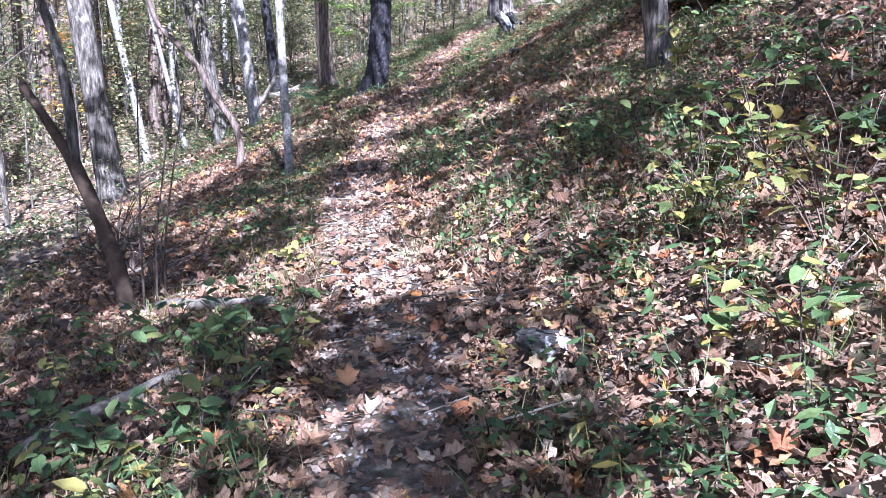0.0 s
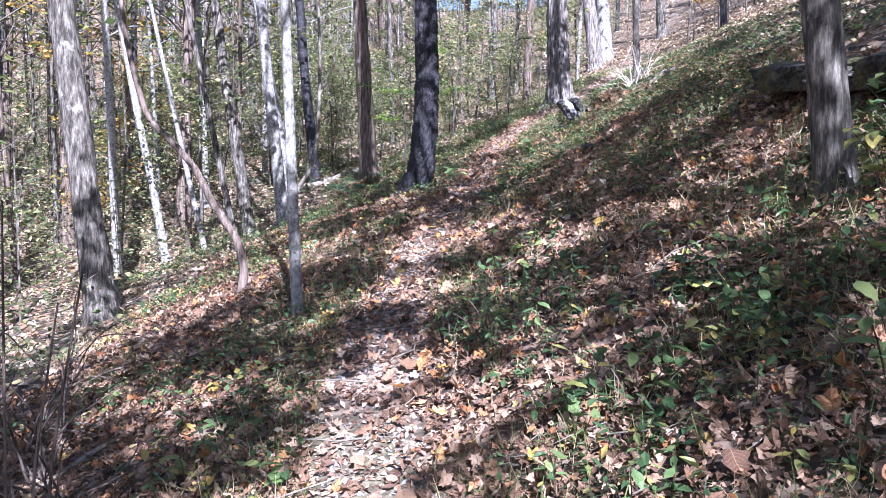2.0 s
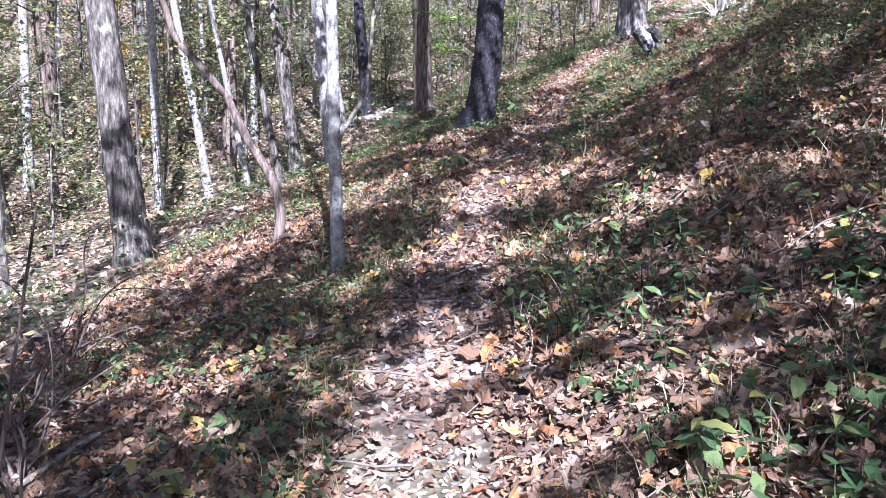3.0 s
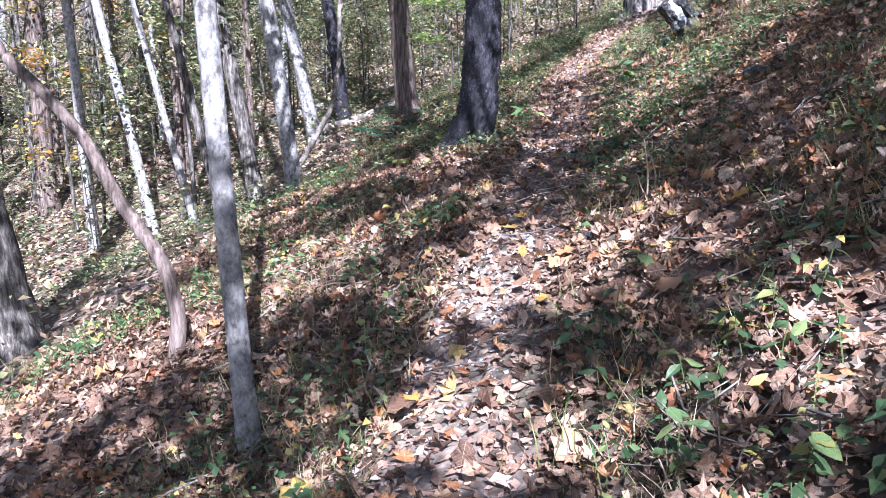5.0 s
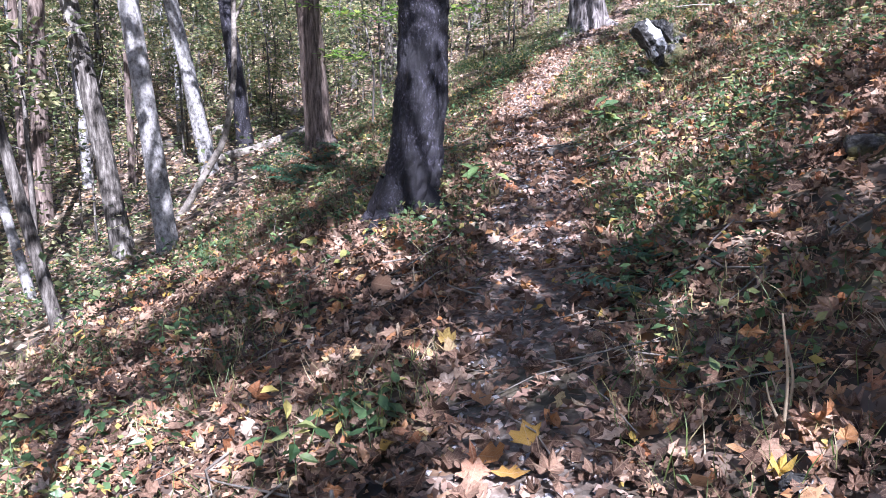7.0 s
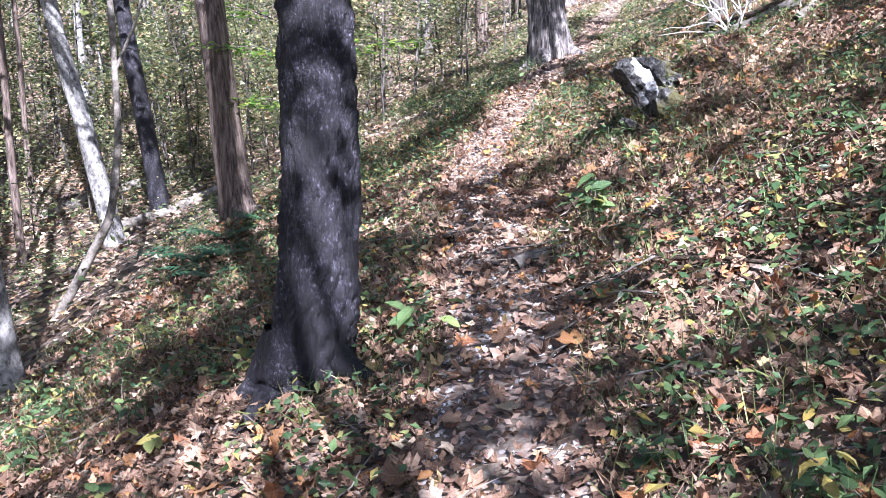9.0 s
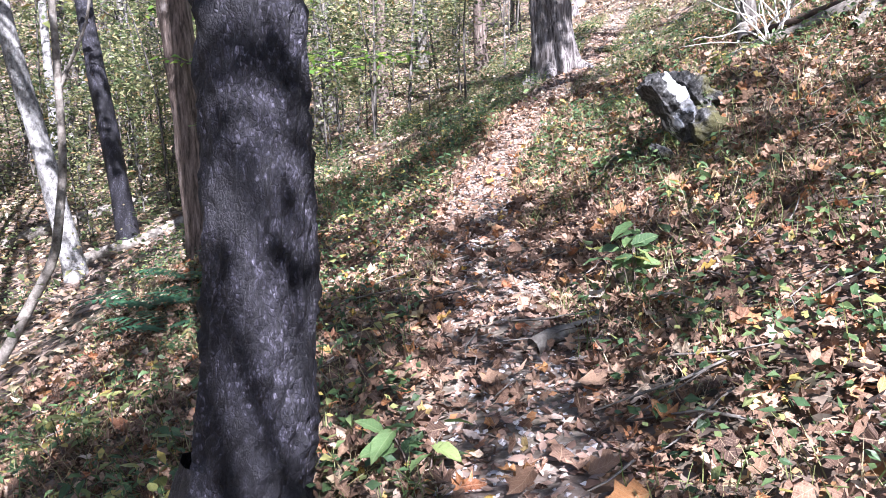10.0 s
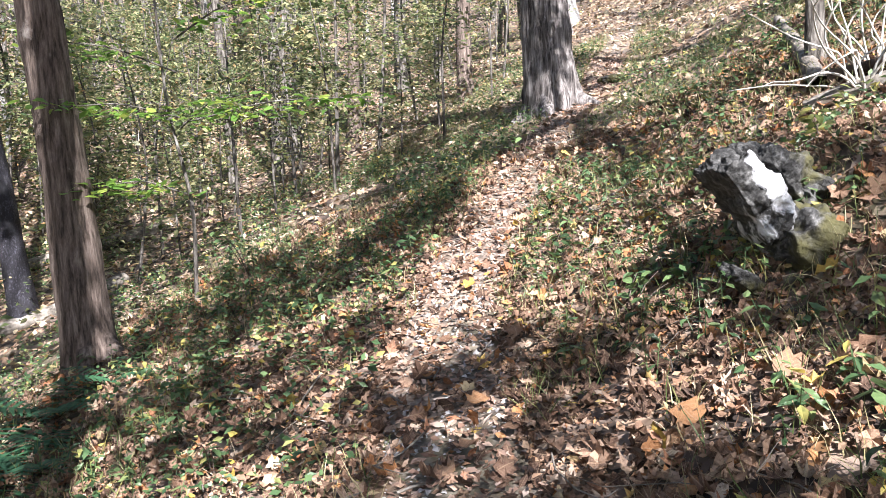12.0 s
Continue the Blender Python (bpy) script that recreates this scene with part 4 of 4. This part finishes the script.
def leafy(x, y, u):
    near_start = ((u > 0.55) & (y < 8.2)) | ((u < -0.45) & (y < 5.6))
    edge = (np.abs(u) > 0.4) & (np.abs(u) < 1.1)
    lush = 0.9 * vnoise(x * 1.1, y * 1.1, 61) + 0.3 * vnoise(x * 4, y * 4, 62)
    return (np.abs(u) > 0.4) & (u > -3.2) & (u < 3) & (lush > 0.78 - 0.26 * near_start - 0.06 * edge - 0.1 * (y > 14))


tagged(part("seedlings", seedlings(9500, (-4.5, 4.5, 2.2, 24), leafy, (0.06, 0.24), (0.03, 0.075), 6), HERB, None, "", False), "small upright green plants with stepped leaves", "undergrowth", "", "stuff")


def straw():
    """Tufts of dry grass arching out of the bank."""
    x, y, u = band(420, -3, 3.4, 4.2, 19, lambda x, y, u: ((u > 0.35) & (u < 2.8) & (vnoise(x * 0.8, y * 0.8, 71) > 0.42)) | ((u < -0.35) & (u > -1.2) & (vnoise(x, y, 72) > 0.55)))
    k = 26
    px, py = np.repeat(x, k) + rng.normal(0, 0.05, len(x) * k), np.repeat(y, k) + rng.normal(0, 0.05, len(x) * k)
    return scatter(BLADE, on_ground(px, py, -0.01), np.tile([0, 0, 1.0], (len(px), 1)), rng.uniform(0.07, 0.22, len(px)), 0.6, squash=0.7)


tagged(part("dry_grass", straw(), DRY, None, "", False), "dry straw-coloured grass tufts on the bank", "grass", "", "stuff")


def grass():
    x, y, u = band(210000, -5, 5, 0.5, 30, lambda x, y, u: (np.abs(u) > 0.25) & (np.abs(u) < 3.5) & (vnoise(x * 1.6, y * 1.6, 41) > 0.58 - 0.12 * (y > 15) - 0.12 * (np.abs(u) < 0.8)))
    x, y = x[:52000], y[:52000]
    return scatter(BLADE, on_ground(x, y, -0.01), np.tile([0, 0, 1.0], (len(x), 1)), rng.uniform(0.07, 0.22, len(x)), 0.4, squash=1.0)


tagged(part("grass", grass(), GRASS, None, "", False), "thin green and straw-coloured grass blades", "grass", "", "stuff")


def valley_brush():
    x, y, u = band(80000, -24, 3, 8, 40, lambda x, y, u: (u < -3.2) | ((y > 24) & (u < -1)))
    x, y = x[:30000], y[:30000]
    at = on_ground(x, y) + np.stack([0 * x, 0 * x, rng.uniform(0.05, 0.7, len(x))], 1)
    return scatter(KITE, at, np.tile([0, 0, 1.0], (len(x), 1)), rng.uniform(0.04, 0.1, len(x)), 0.5)


tagged(part("ground_cover", valley_brush(), UNDER, None, "", False), "leafy undergrowth on the valley side", "undergrowth", "", "stuff")

HERB_MESH = tri_mesh("leaf", *HERB_LEAF)
blades(HERB_MESH, [(HERB_LEAF, len(HERB_LEAF[0]))])
HERB_MESH.materials.append(HERB_OB)
YELLOW_MESH = tri_mesh("leaf", *HERB_LEAF)
blades(YELLOW_MESH, [(HERB_LEAF, len(HERB_LEAF[0]))])
YELLOW_MESH.materials.append(YELLOW_HERB)


def herb(x, y, height, count, leaf, spread, label, mesh=HERB_MESH, name="herb"):
    t = thing(name, (x, y, float(ground_z(x, y))), label, "plant", "broad-leaved plants")
    n = max(2, count // 4)
    tips = []
    for _ in range(n):
        ang, r = rng.uniform(0, 6.28), rng.uniform(0.2, 1) * spread
        tip = np.array([math.cos(ang) * r, math.sin(ang) * r, height * rng.uniform(0.6, 1.05)])
        line = bend([(tip[0] * 0.2, tip[1] * 0.2, -0.04), tip * (0.55, 0.55, 0.65), tip], 6)
        part("stem", tube(line, np.linspace(0.004, 0.002, 6), 4), BARK_BROWN, t)
        tips.append(line)
    for i in range(count):
        line = tips[i % n]
        a = line[rng.integers(2, 6)]
        ang = rng.uniform(0, 6.28)
        s = leaf * rng.uniform(0.6, 1.2)
        o = new("leaf", mesh)
        o.parent = t
        o.matrix_basis = pose(a[0] + math.cos(ang) * s * 0.5, a[1] + math.sin(ang) * s * 0.5, a[2] + rng.uniform(-0.02, 0.03), rng.uniform(-35, 25), rng.uniform(-30, 30), math.degrees(ang) - 90) @ Matrix.Scale(float(s), 4)


GREEN, PALE = "broad green leaves on thin stems among litter", "yellow-green autumn leaves on thin stems"
for x, y, h, n, leaf, spread, yel in ((-1.11, 4.46, 0.22, 16, 0.11, 0.3, 0), (-1.06, 3.75, 0.2, 18, 0.09, 0.3, 0), (-2.5, 5.7, 0.2, 12, 0.1, 0.3, 0), (-1.9, 4.3, 0.25, 16, 0.1, 0.35, 0),
                                      (-1.02, 5.77, 0.2, 16, 0.08, 0.22, 1), (1.19, 4.8, 0.4, 34, 0.09, 0.4, 0), (1.45, 4.6, 0.45, 34, 0.1, 0.4, 1), (1.4, 3.7, 0.35, 28, 0.09, 0.35, 1), (1.14, 5.5, 0.3, 26, 0.08, 0.4, 0),
                                      (1.8, 5.0, 0.45, 34, 0.1, 0.45, 0), (1.7, 4.2, 0.4, 30, 0.09, 0.4, 0), (1.5, 6.1, 0.3, 28, 0.08, 0.4, 0), (1.0, 4.2, 0.25, 18, 0.08, 0.3, 1), (-1.5, 4.9, 0.2, 18, 0.09, 0.3, 0), (-1.5, 3.9, 0.2, 18, 0.1, 0.3, 0), (0.9, 6.3, 0.25, 22, 0.08, 0.3, 0),
                                      (0.85, 3.4, 0.2, 12, 0.09, 0.25, 0), (0.1, 3.2, 0.14, 10, 0.08, 0.2, 0), (-0.4, 7.4, 0.24, 44, 0.05, 0.28, 0), (-0.12, 7.2, 0.24, 40, 0.05, 0.28, 0), (-0.2, 7.65, 0.24, 40, 0.05, 0.3, 0), (0.15, 7.5, 0.22, 30, 0.05, 0.28, 0), (-0.1, 8.3, 0.18, 24, 0.05, 0.3, 0), (-0.96, 6.04, 0.14, 8, 0.1, 0.12, 0),
                                      (-1.52, 6.9, 0.16, 10, 0.08, 0.2, 0), (0.2, 6.1, 0.2, 14, 0.09, 0.22, 0), (0.45, 6.1, 0.25, 16, 0.09, 0.25, 0), (-1.55, 6.5, 0.15, 12, 0.08, 0.25, 1), (-1.84, 8.2, 0.16, 14, 0.07, 0.25, 0),
                                      (-0.68, 14.02, 0.16, 9, 0.11, 0.13, 0), (0.28, 15.15, 0.3, 30, 0.11, 0.26, 0), (-0.87, 17.75, 0.16, 14, 0.07, 0.2, 0), (0.57, 17.4, 0.2, 16, 0.08, 0.3, 0), (0.43, 18.5, 0.22, 14, 0.08, 0.25, 0),
                                      (-2.7, 16.0, 0.25, 16, 0.08, 0.3, 1), (-2.4, 15.4, 0.25, 16, 0.08, 0.25, 1), (0.28, 12.2, 0.14, 12, 0.08, 0.2, 0), (-0.16, 9.7, 0.12, 8, 0.08, 0.14, 0), (0.1, 8.2, 0.16, 14, 0.07, 0.22, 0),
                                      (0.02, 8.88, 0.09, 9, 0.08, 0.14, 1), (-0.79, 15.25, 0.14, 9, 0.08, 0.15, 1), (0.42, 15.6, 0.16, 10, 0.08, 0.2, 0), (0.75, 7.0, 0.3, 18, 0.08, 0.3, 0), (-1.6, 12.3, 0.14, 10, 0.06, 0.2, 0), (-1.3, 17.2, 0.16, 12, 0.06, 0.25, 0),
                                      (0.9, 8.6, 0.2, 14, 0.07, 0.3, 0), (1.1, 11.5, 0.2, 12, 0.07, 0.25, 0), (-2.2, 13.2, 0.15, 10, 0.06, 0.2, 1), (1.4, 14.2, 0.2, 14, 0.07, 0.3, 0), (0.6, 21.0, 0.3, 20, 0.08, 0.3, 0), (-1.7, 20.5, 0.4, 26, 0.08, 0.4, 0)):
    herb(x, y, h, n, leaf, spread, PALE if yel else GREEN, YELLOW_MESH if yel else HERB_MESH)


for i in range(46):
    y = rng.uniform(12.5, 23.5)
    side = rng.choice((-1, -1, 1))
    herb(float(table(TRAIL_X, y) + side * rng.uniform(0.55, 2.6)), float(y), float(rng.uniform(0.1, 0.25)), int(rng.integers(7, 13)), float(rng.uniform(0.05, 0.09)), 0.2, PALE if i % 3 == 0 else GREEN, YELLOW_MESH if i % 3 == 0 else HERB_MESH)

for i in range(62):
    right = i < 40
    x, y = (rng.uniform(0.75, 2.5), rng.uniform(3.0, 8.0)) if right else (rng.uniform(-2.3, -0.75), rng.uniform(3.2, 5.2))
    herb(float(x), float(y), float(rng.uniform(0.15, 0.38)), int(rng.integers(14, 24)), float(rng.uniform(0.06, 0.1)), 0.3, PALE if i % 4 == 0 else GREEN, YELLOW_MESH if i % 4 == 0 else HERB_MESH)


def fern(x, y, size, count, label="dark green fern with feathered fronds"):
    t = thing("fern", (x, y, float(ground_z(x, y))), label, "fern", "ferns")
    for i in range(count):
        ang = 6.28 * i / count + rng.uniform(-0.3, 0.3)
        d = np.array([math.cos(ang), math.sin(ang), 0])
        f = np.linspace(0, 1, 12)
        line = np.stack([d[0] * f * size, d[1] * f * size, size * (0.75 * f - 0.55 * f ** 2)], 1)
        pieces = [tube(line, np.linspace(0.003, 0.001, 12), 3)]
        side = np.cross(d, (0, 0, 1))
        for k in range(2, 12):
            w = size * 0.24 * math.sin(math.pi * (0.12 + 0.86 * f[k] ** 0.8))
            for sgn in (-1, 1):
                a = line[k]
                b = a + side * sgn * w + d * w * 0.25 - np.array([0, 0, w * 0.2])
                e = d * size * 0.035
                pieces.append((np.array([a - e, a + e, b + e * 0.3, b - e * 0.3]), np.array([(0, 1, 2), (0, 2, 3)])))
        part("frond", join(pieces), FERN, t, "", False)


for x, y, s, n in ((-0.18, 11.8, 0.3, 7), (-2.64, 17.7, 0.5, 8), (-2.95, 18.4, 0.6, 11), (-2.55, 18.2, 0.45, 9), (-2.75, 18.9, 0.5, 9), (-2.4, 19.1, 0.4, 7), (-0.05, 12.1, 0.22, 6)):
    fern(x, y, s, n)

# ---- rocks ----
def stone(name, x, y, size, turn, material, label, seed, lift=0.0, cuts=26, sharp=0.35, layers=0.0):
    n = cuts
    g = np.linspace(-1, 1, n)
    faces, verts = [], []
    for ax in range(3):
        for sg in (-1, 1):
            U, W = np.meshgrid(g, g)
            q = np.zeros((n, n, 3))
            q[..., ax], q[..., (ax + 1) % 3], q[..., (ax + 2) % 3] = sg, U * sg, W
            o = len(verts) * n * n
            i = (np.arange(n - 1)[:, None] * n + np.arange(n - 1)[None]).ravel() + o
            faces += [np.stack([i, i + 1, i + n + 1], 1), np.stack([i, i + n + 1, i + n], 1)]
            verts.append(q.reshape(-1, 3))
    v = np.concatenate(verts)
    ball = v / np.linalg.norm(v, axis=1, keepdims=True)
    v = ball * (1 - sharp) + v * sharp * 0.8
    p = v * np.array(size)
    k = 1 / max(size)
    d = (vnoise(p[:, 0] * 3 * k + seed, p[:, 1] * 3 * k, p[:, 2] * 3 * k) - 0.5) * 0.42 + (vnoise(p[:, 0] * 8 * k, p[:, 1] * 8 * k + seed, p[:, 2] * 8 * k) - 0.5) * 0.15 + (vnoise(p[:, 0] * 20 * k, p[:, 1] * 20 * k + seed, p[:, 2] * 20 * k) - 0.5) * 0.09
    d = d + layers * (np.floor(p[:, 2] / 0.07 + vnoise(p[:, 0] * 6, p[:, 1] * 6, seed) * 1.5) % 2 - 0.5)
    v = p * (1 + d[:, None])
    me_v, inv = np.unique(np.round(v, 5), axis=0, return_inverse=True)
    ob = part(name, (me_v, inv.ravel()[np.concatenate(faces)]), material)
    ob.matrix_basis = pose(x, y, float(ground_z(x, y)) + lift, *turn)
    return tagged(ob, label, "rock")


stone("rock", 1.06, 17.1, (0.1, 0.2, 0.29), (4, -36, 4), ROCK_WHITE, "jagged limestone slab with a white crust jutting from the bank", 3, 0.3, 36, 0.7, 0.1)
stone("rock", 1.26, 17.26, (0.085, 0.2, 0.22), (0, -42, 12), ROCK_GREY, "pitted grey limestone slab sunk into the bank", 6, 0.2, 28, 0.65, 0.1)
stone("rock", 1.25, 17.04, (0.15, 0.18, 0.2), (6, -20, 10), ROCK, "mossy dark rock bedded under the ledge", 5, -0.03, 30, 0.5, 0.05)
stone("rock", 0.98, 16.98, (0.13, 0.1, 0.04), (5, 32, 20), ROCK_GREY, "loose flat grey stone leaning under the ledge", 8, 0.05, 18, 0.6)
stone("rock", 2.25, 9.3, (0.4, 0.6, 0.11), (6, -8, 10), ROCK, "flat limestone slab jutting from the bank", 11, 0.14, 28, 0.75, 0.05)
stone("rock", 2.5, 8.2, (0.42, 0.6, 0.12), (4, -6, -8), ROCK, "flat limestone slab jutting from the bank", 14, 0.14, 28, 0.75, 0.05)
stone("rock", 0.34, 3.72, (0.13, 0.1, 0.05), (0, 10, 20), ROCK_WHITE, "bluish grey stone half sunk in leaves", 17, 0.02, 14)
stone("rock", -0.08, 10.39, (0.045, 0.035, 0.025), (0, 0, 30), ROCK_WHITE, "small white stone lying in the leaves", 19, 0.03, 10)
stone("rock", -0.35, 10.3, (0.03, 0.03, 0.02), (0, 0, 70), ROCK_WHITE, "small white stone lying on the path", 23, 0.03, 10)
stone("rock", 0.88, 12.14, (0.12, 0.1, 0.08), (0, 0, 70), ROCK, "dark grey stone half sunk in leaves", 29, 0.03, 14)
stone("rock", 2.37, 24.5, (0.2, 0.16, 0.07), (0, 0, 10), ROCK, "flat stone set in the path", 27, 0.03, 14)


def grit():
    """Pale limestone grit pressed into the worn middle of the path."""
    x, y, u = band(26000, -2, 1.5, 3, 19, lambda x, y, u: (np.abs(u) < 0.28) & (vnoise(x * 2.2, y * 2.2, 81) > 0.5))
    shape = (np.array([(1, 0, 0), (0, 1, 0), (-1, 0, 0), (0, -1, 0), (0.2, 0.1, 0.6)], float) * 0.5, np.array([(0, 1, 4), (1, 2, 4), (2, 3, 4), (3, 0, 4)]))
    return scatter(shape, on_ground(x, y, 0.004), ground_n(x, y), rng.uniform(0.008, 0.034, len(x)), 0.25, squash=1.0, ragged=0.2)


GRIT = leaf_material("pale grit", [(0.0, (0.2, 0.19, 0.19)), (0.5, (0.4, 0.39, 0.4)), (1.0, (0.62, 0.61, 0.62))], 0.8, 0.02, gloss=0.3)
tagged(part("gravel", grit(), GRIT, None, "", False), "pale limestone grit pressed into the footpath", "gravel", "", "stuff")


# ---- dead wood ----
def log(name, a, b, r0, r1, material, label, seed, sag=0.0, lift=0.6, sides=10):
    a, b = np.array(a, float), np.array(b, float)
    za, zb = float(ground_z(*a)) + r0 * lift, float(ground_z(*b)) + r1 * lift
    mid = (a + b) / 2
    side = np.array([-(b - a)[1], (b - a)[0]]) * sag
    m2 = mid + side
    line = bend([(*a, za), (*((a + m2) / 2), (za + float(ground_z(*m2)) + r0) / 2 + 0.01), (*m2, float(ground_z(*m2)) + r0 * lift + 0.01), (*b, zb)], 26)
    base = line[0].copy()
    t = thing(name, base, label, "log")
    part("stem", tube(line - base, np.linspace(r0, r1, 26), sides, 0.25, seed), material, t)
    return t


log("log", (-1.95, 4.15), (-1.25, 4.42), 0.05, 0.04, DEADWOOD, "short grey rotting log among green leaves", 51)
log("branch", (-3.6, 6.9), (-2.5, 5.95), 0.035, 0.025, DARKWOOD, "dark fallen branch on the slope", 52, 0.05)
log("branch", (-3.3, 6.35), (-2.6, 5.8), 0.03, 0.025, DARKWOOD, "dark fallen branch on the slope", 53)
log("log", (-1.95, 5.9), (-1.0, 5.05), 0.035, 0.04, DEADWOOD, "pale broken log beside the path", 54, -0.05)
log("branch", (-2.6, 6.7), (-1.8, 7.6), 0.016, 0.01, DEADWOOD, "long thin pale branch on the leaves", 55, 0.08, 0.8, 6)
log("branch", (-2.4, 6.3), (-1.7, 6.5), 0.008, 0.004, DEADWOOD, "thin bare twig on the leaves", 56, 0.1, 1.0, 5)
log("branch", (-2.1, 6.1), (-2.0, 7.0), 0.009, 0.004, DEADWOOD, "thin bare twig on the leaves", 57, -0.1, 1.0, 5)
log("branch", (2.35, 18.95), (3.3, 17.7), 0.04, 0.025, DARKWOOD, "fallen branch on the bank", 59, 0.04, 2.0)
log("branch", (2.45, 17.4), (3.0, 17.85), 0.03, 0.03, DEADWOOD, "bleached white branch on the bank", 60, 0.0, 2.0)
log("log", (2.1, 18.75), (2.9, 18.1), 0.05, 0.06, DEADWOOD, "bleached log lying along the bank", 61)
log("log", (2.3, 8.9), (2.8, 6.4), 0.05, 0.04, DARKWOOD, "dark weathered log lying on the bank", 62, 0.03, 1.5)
log("log", (2.3, 18.95), (3.5, 22.2), 0.07, 0.05, DEADWOOD, "pale log lying up the hillside", 63)
log("log", (-5.2, 22.0), (-3.6, 22.9), 0.09, 0.07, DEADWOOD, "pale fallen log in the hollow", 64)
log("log", (-7.0, 24.0), (-3.9, 25.5), 0.1, 0.08, DEADWOOD, "fallen trunk lying across the hollow", 65)
log("branch", (0.35, 14.2), (0.75, 13.5), 0.015, 0.01, DARKWOOD, "dark stick lying in the leaves", 66, 0.03, 1.0, 6)
log("branch", (-0.22, 14.8), (0.1, 14.95), 0.04, 0.022, DEADWOOD, "pale splintered piece of wood beside the path", 58)


def twig_litter():
    out = []
    for i in range(420):
        y = rng.uniform(2.5, 22)
        x = float(table(TRAIL_X, y)) + rng.normal(0, 1.4)
        a, ln = rng.uniform(0, 6.28), rng.uniform(0.12, 0.5)
        q = [(x + math.cos(a + 0.5 * k * rng.normal(0, 0.3)) * ln * f, y + math.sin(a) * ln * f) for k, f in enumerate((0, 0.35, 0.7, 1.0))]
        out.append(tube(np.array([(u, v, float(ground_z(u, v)) + 0.04 + rng.uniform(0, 0.03)) for u, v in q]), np.array([1, 0.9, 0.75, 0.5]) * rng.uniform(0.002, 0.006), 4))
    return join(out)


tagged(part("twig_litter", twig_litter(), DEADWOOD), "thin dead twigs scattered among the leaves", "twigs", "", "stuff")


def dead_shrub(x, y, size, count, label, material):
    t = thing("dead_shrub", (x, y, float(ground_z(x, y))), label, "shrub")
    for i in range(count):
        ang = rng.uniform(0, 6.28)
        a = np.array([0, 0, -0.03])
        line = [a]
        d = np.array([math.cos(ang) * 0.5, math.sin(ang) * 0.5, 1.0])
        for _ in range(6):
            d = d + rng.normal(0, 0.36, 3) - np.array([0, 0, 0.05])
            d /= np.linalg.norm(d)
            line.append(line[-1] + d * size / 6)
        part("twig", tube(bend(line, 14), np.linspace(0.009, 0.003, 14), 5), material, t)


dead_shrub(2.35, 18.55, 1.0, 12, "tangle of bleached white dead twigs on the bank", BLEACHED)
dead_shrub(2.6, 18.9, 0.9, 8, "tangle of bleached white dead twigs on the bank", BLEACHED)
dead_shrub(-2.1, 6.3, 0.6, 14, "tangle of bare brown twigs on the slope", BARK_BROWN)
dead_shrub(-2.9, 7.4, 0.8, 14, "tangle of bare brown twigs on the slope", BARK_BROWN)
dead_shrub(-2.5, 6.9, 0.8, 10, "bare twiggy shrub on the slope", BARK_BROWN)
dead_shrub(-3.3, 8.6, 1.1, 7, "bare twiggy shrub on the slope", BARK_BROWN)


def dry_stalk(x, y, h):
    t = thing("dry_stalk", (x, y, float(ground_z(x, y))), "pale dry plant stalk standing upright", "plant")
    part("stem", tube(bend([(0, 0, -0.03), (0.01, 0, h * 0.5), (-0.015, 0, h)], 12), np.linspace(0.006, 0.003, 12), 6, 0.3, 3), DRY, t)
    part("twig", tube(bend([(0, 0, h * 0.1), (-0.03, 0.02, h * 0.3), (-0.04, 0.02, h * 0.45)], 8), np.linspace(0.005, 0.002, 8), 5), DRY, t)


dry_stalk(-0.03, 10.61, 0.34)
dry_stalk(0.02, 10.7, 0.2)

# ---- large leaves lying singly beside and on the path, and tufts ----
shapes = []
for shape in (LOBED, OAK, LOBED):
    me = tri_mesh("leaf", shape[0] * (1, 1, 0.7), shape[1])
    me.materials.append(BIG_LEAF)
    blades(me, [(shape, len(shape[0]))])
    shapes.append(me)
for i in range(290):
    y = rng.uniform(2.5, 18.5)
    x = float(table(TRAIL_X, y)) + rng.normal(0, 0.9)
    n = Vector(ground_n(np.array([x]), np.array([y]))[0]) + Vector(rng.normal(0, 0.25, 3))
    o = new("leaf", shapes[i % 3])
    o.parent = ground
    q = n.to_track_quat("Z", "Y").to_matrix().to_4x4()
    o.matrix_basis = Matrix.Translation((x, y, float(ground_z(x, y)) + rng.uniform(0.03, 0.06))) @ q @ pose(0, 0, 0, 0, 0, rng.uniform(0, 360)) @ Matrix.Scale(rng.uniform(0.07, 0.12), 4)
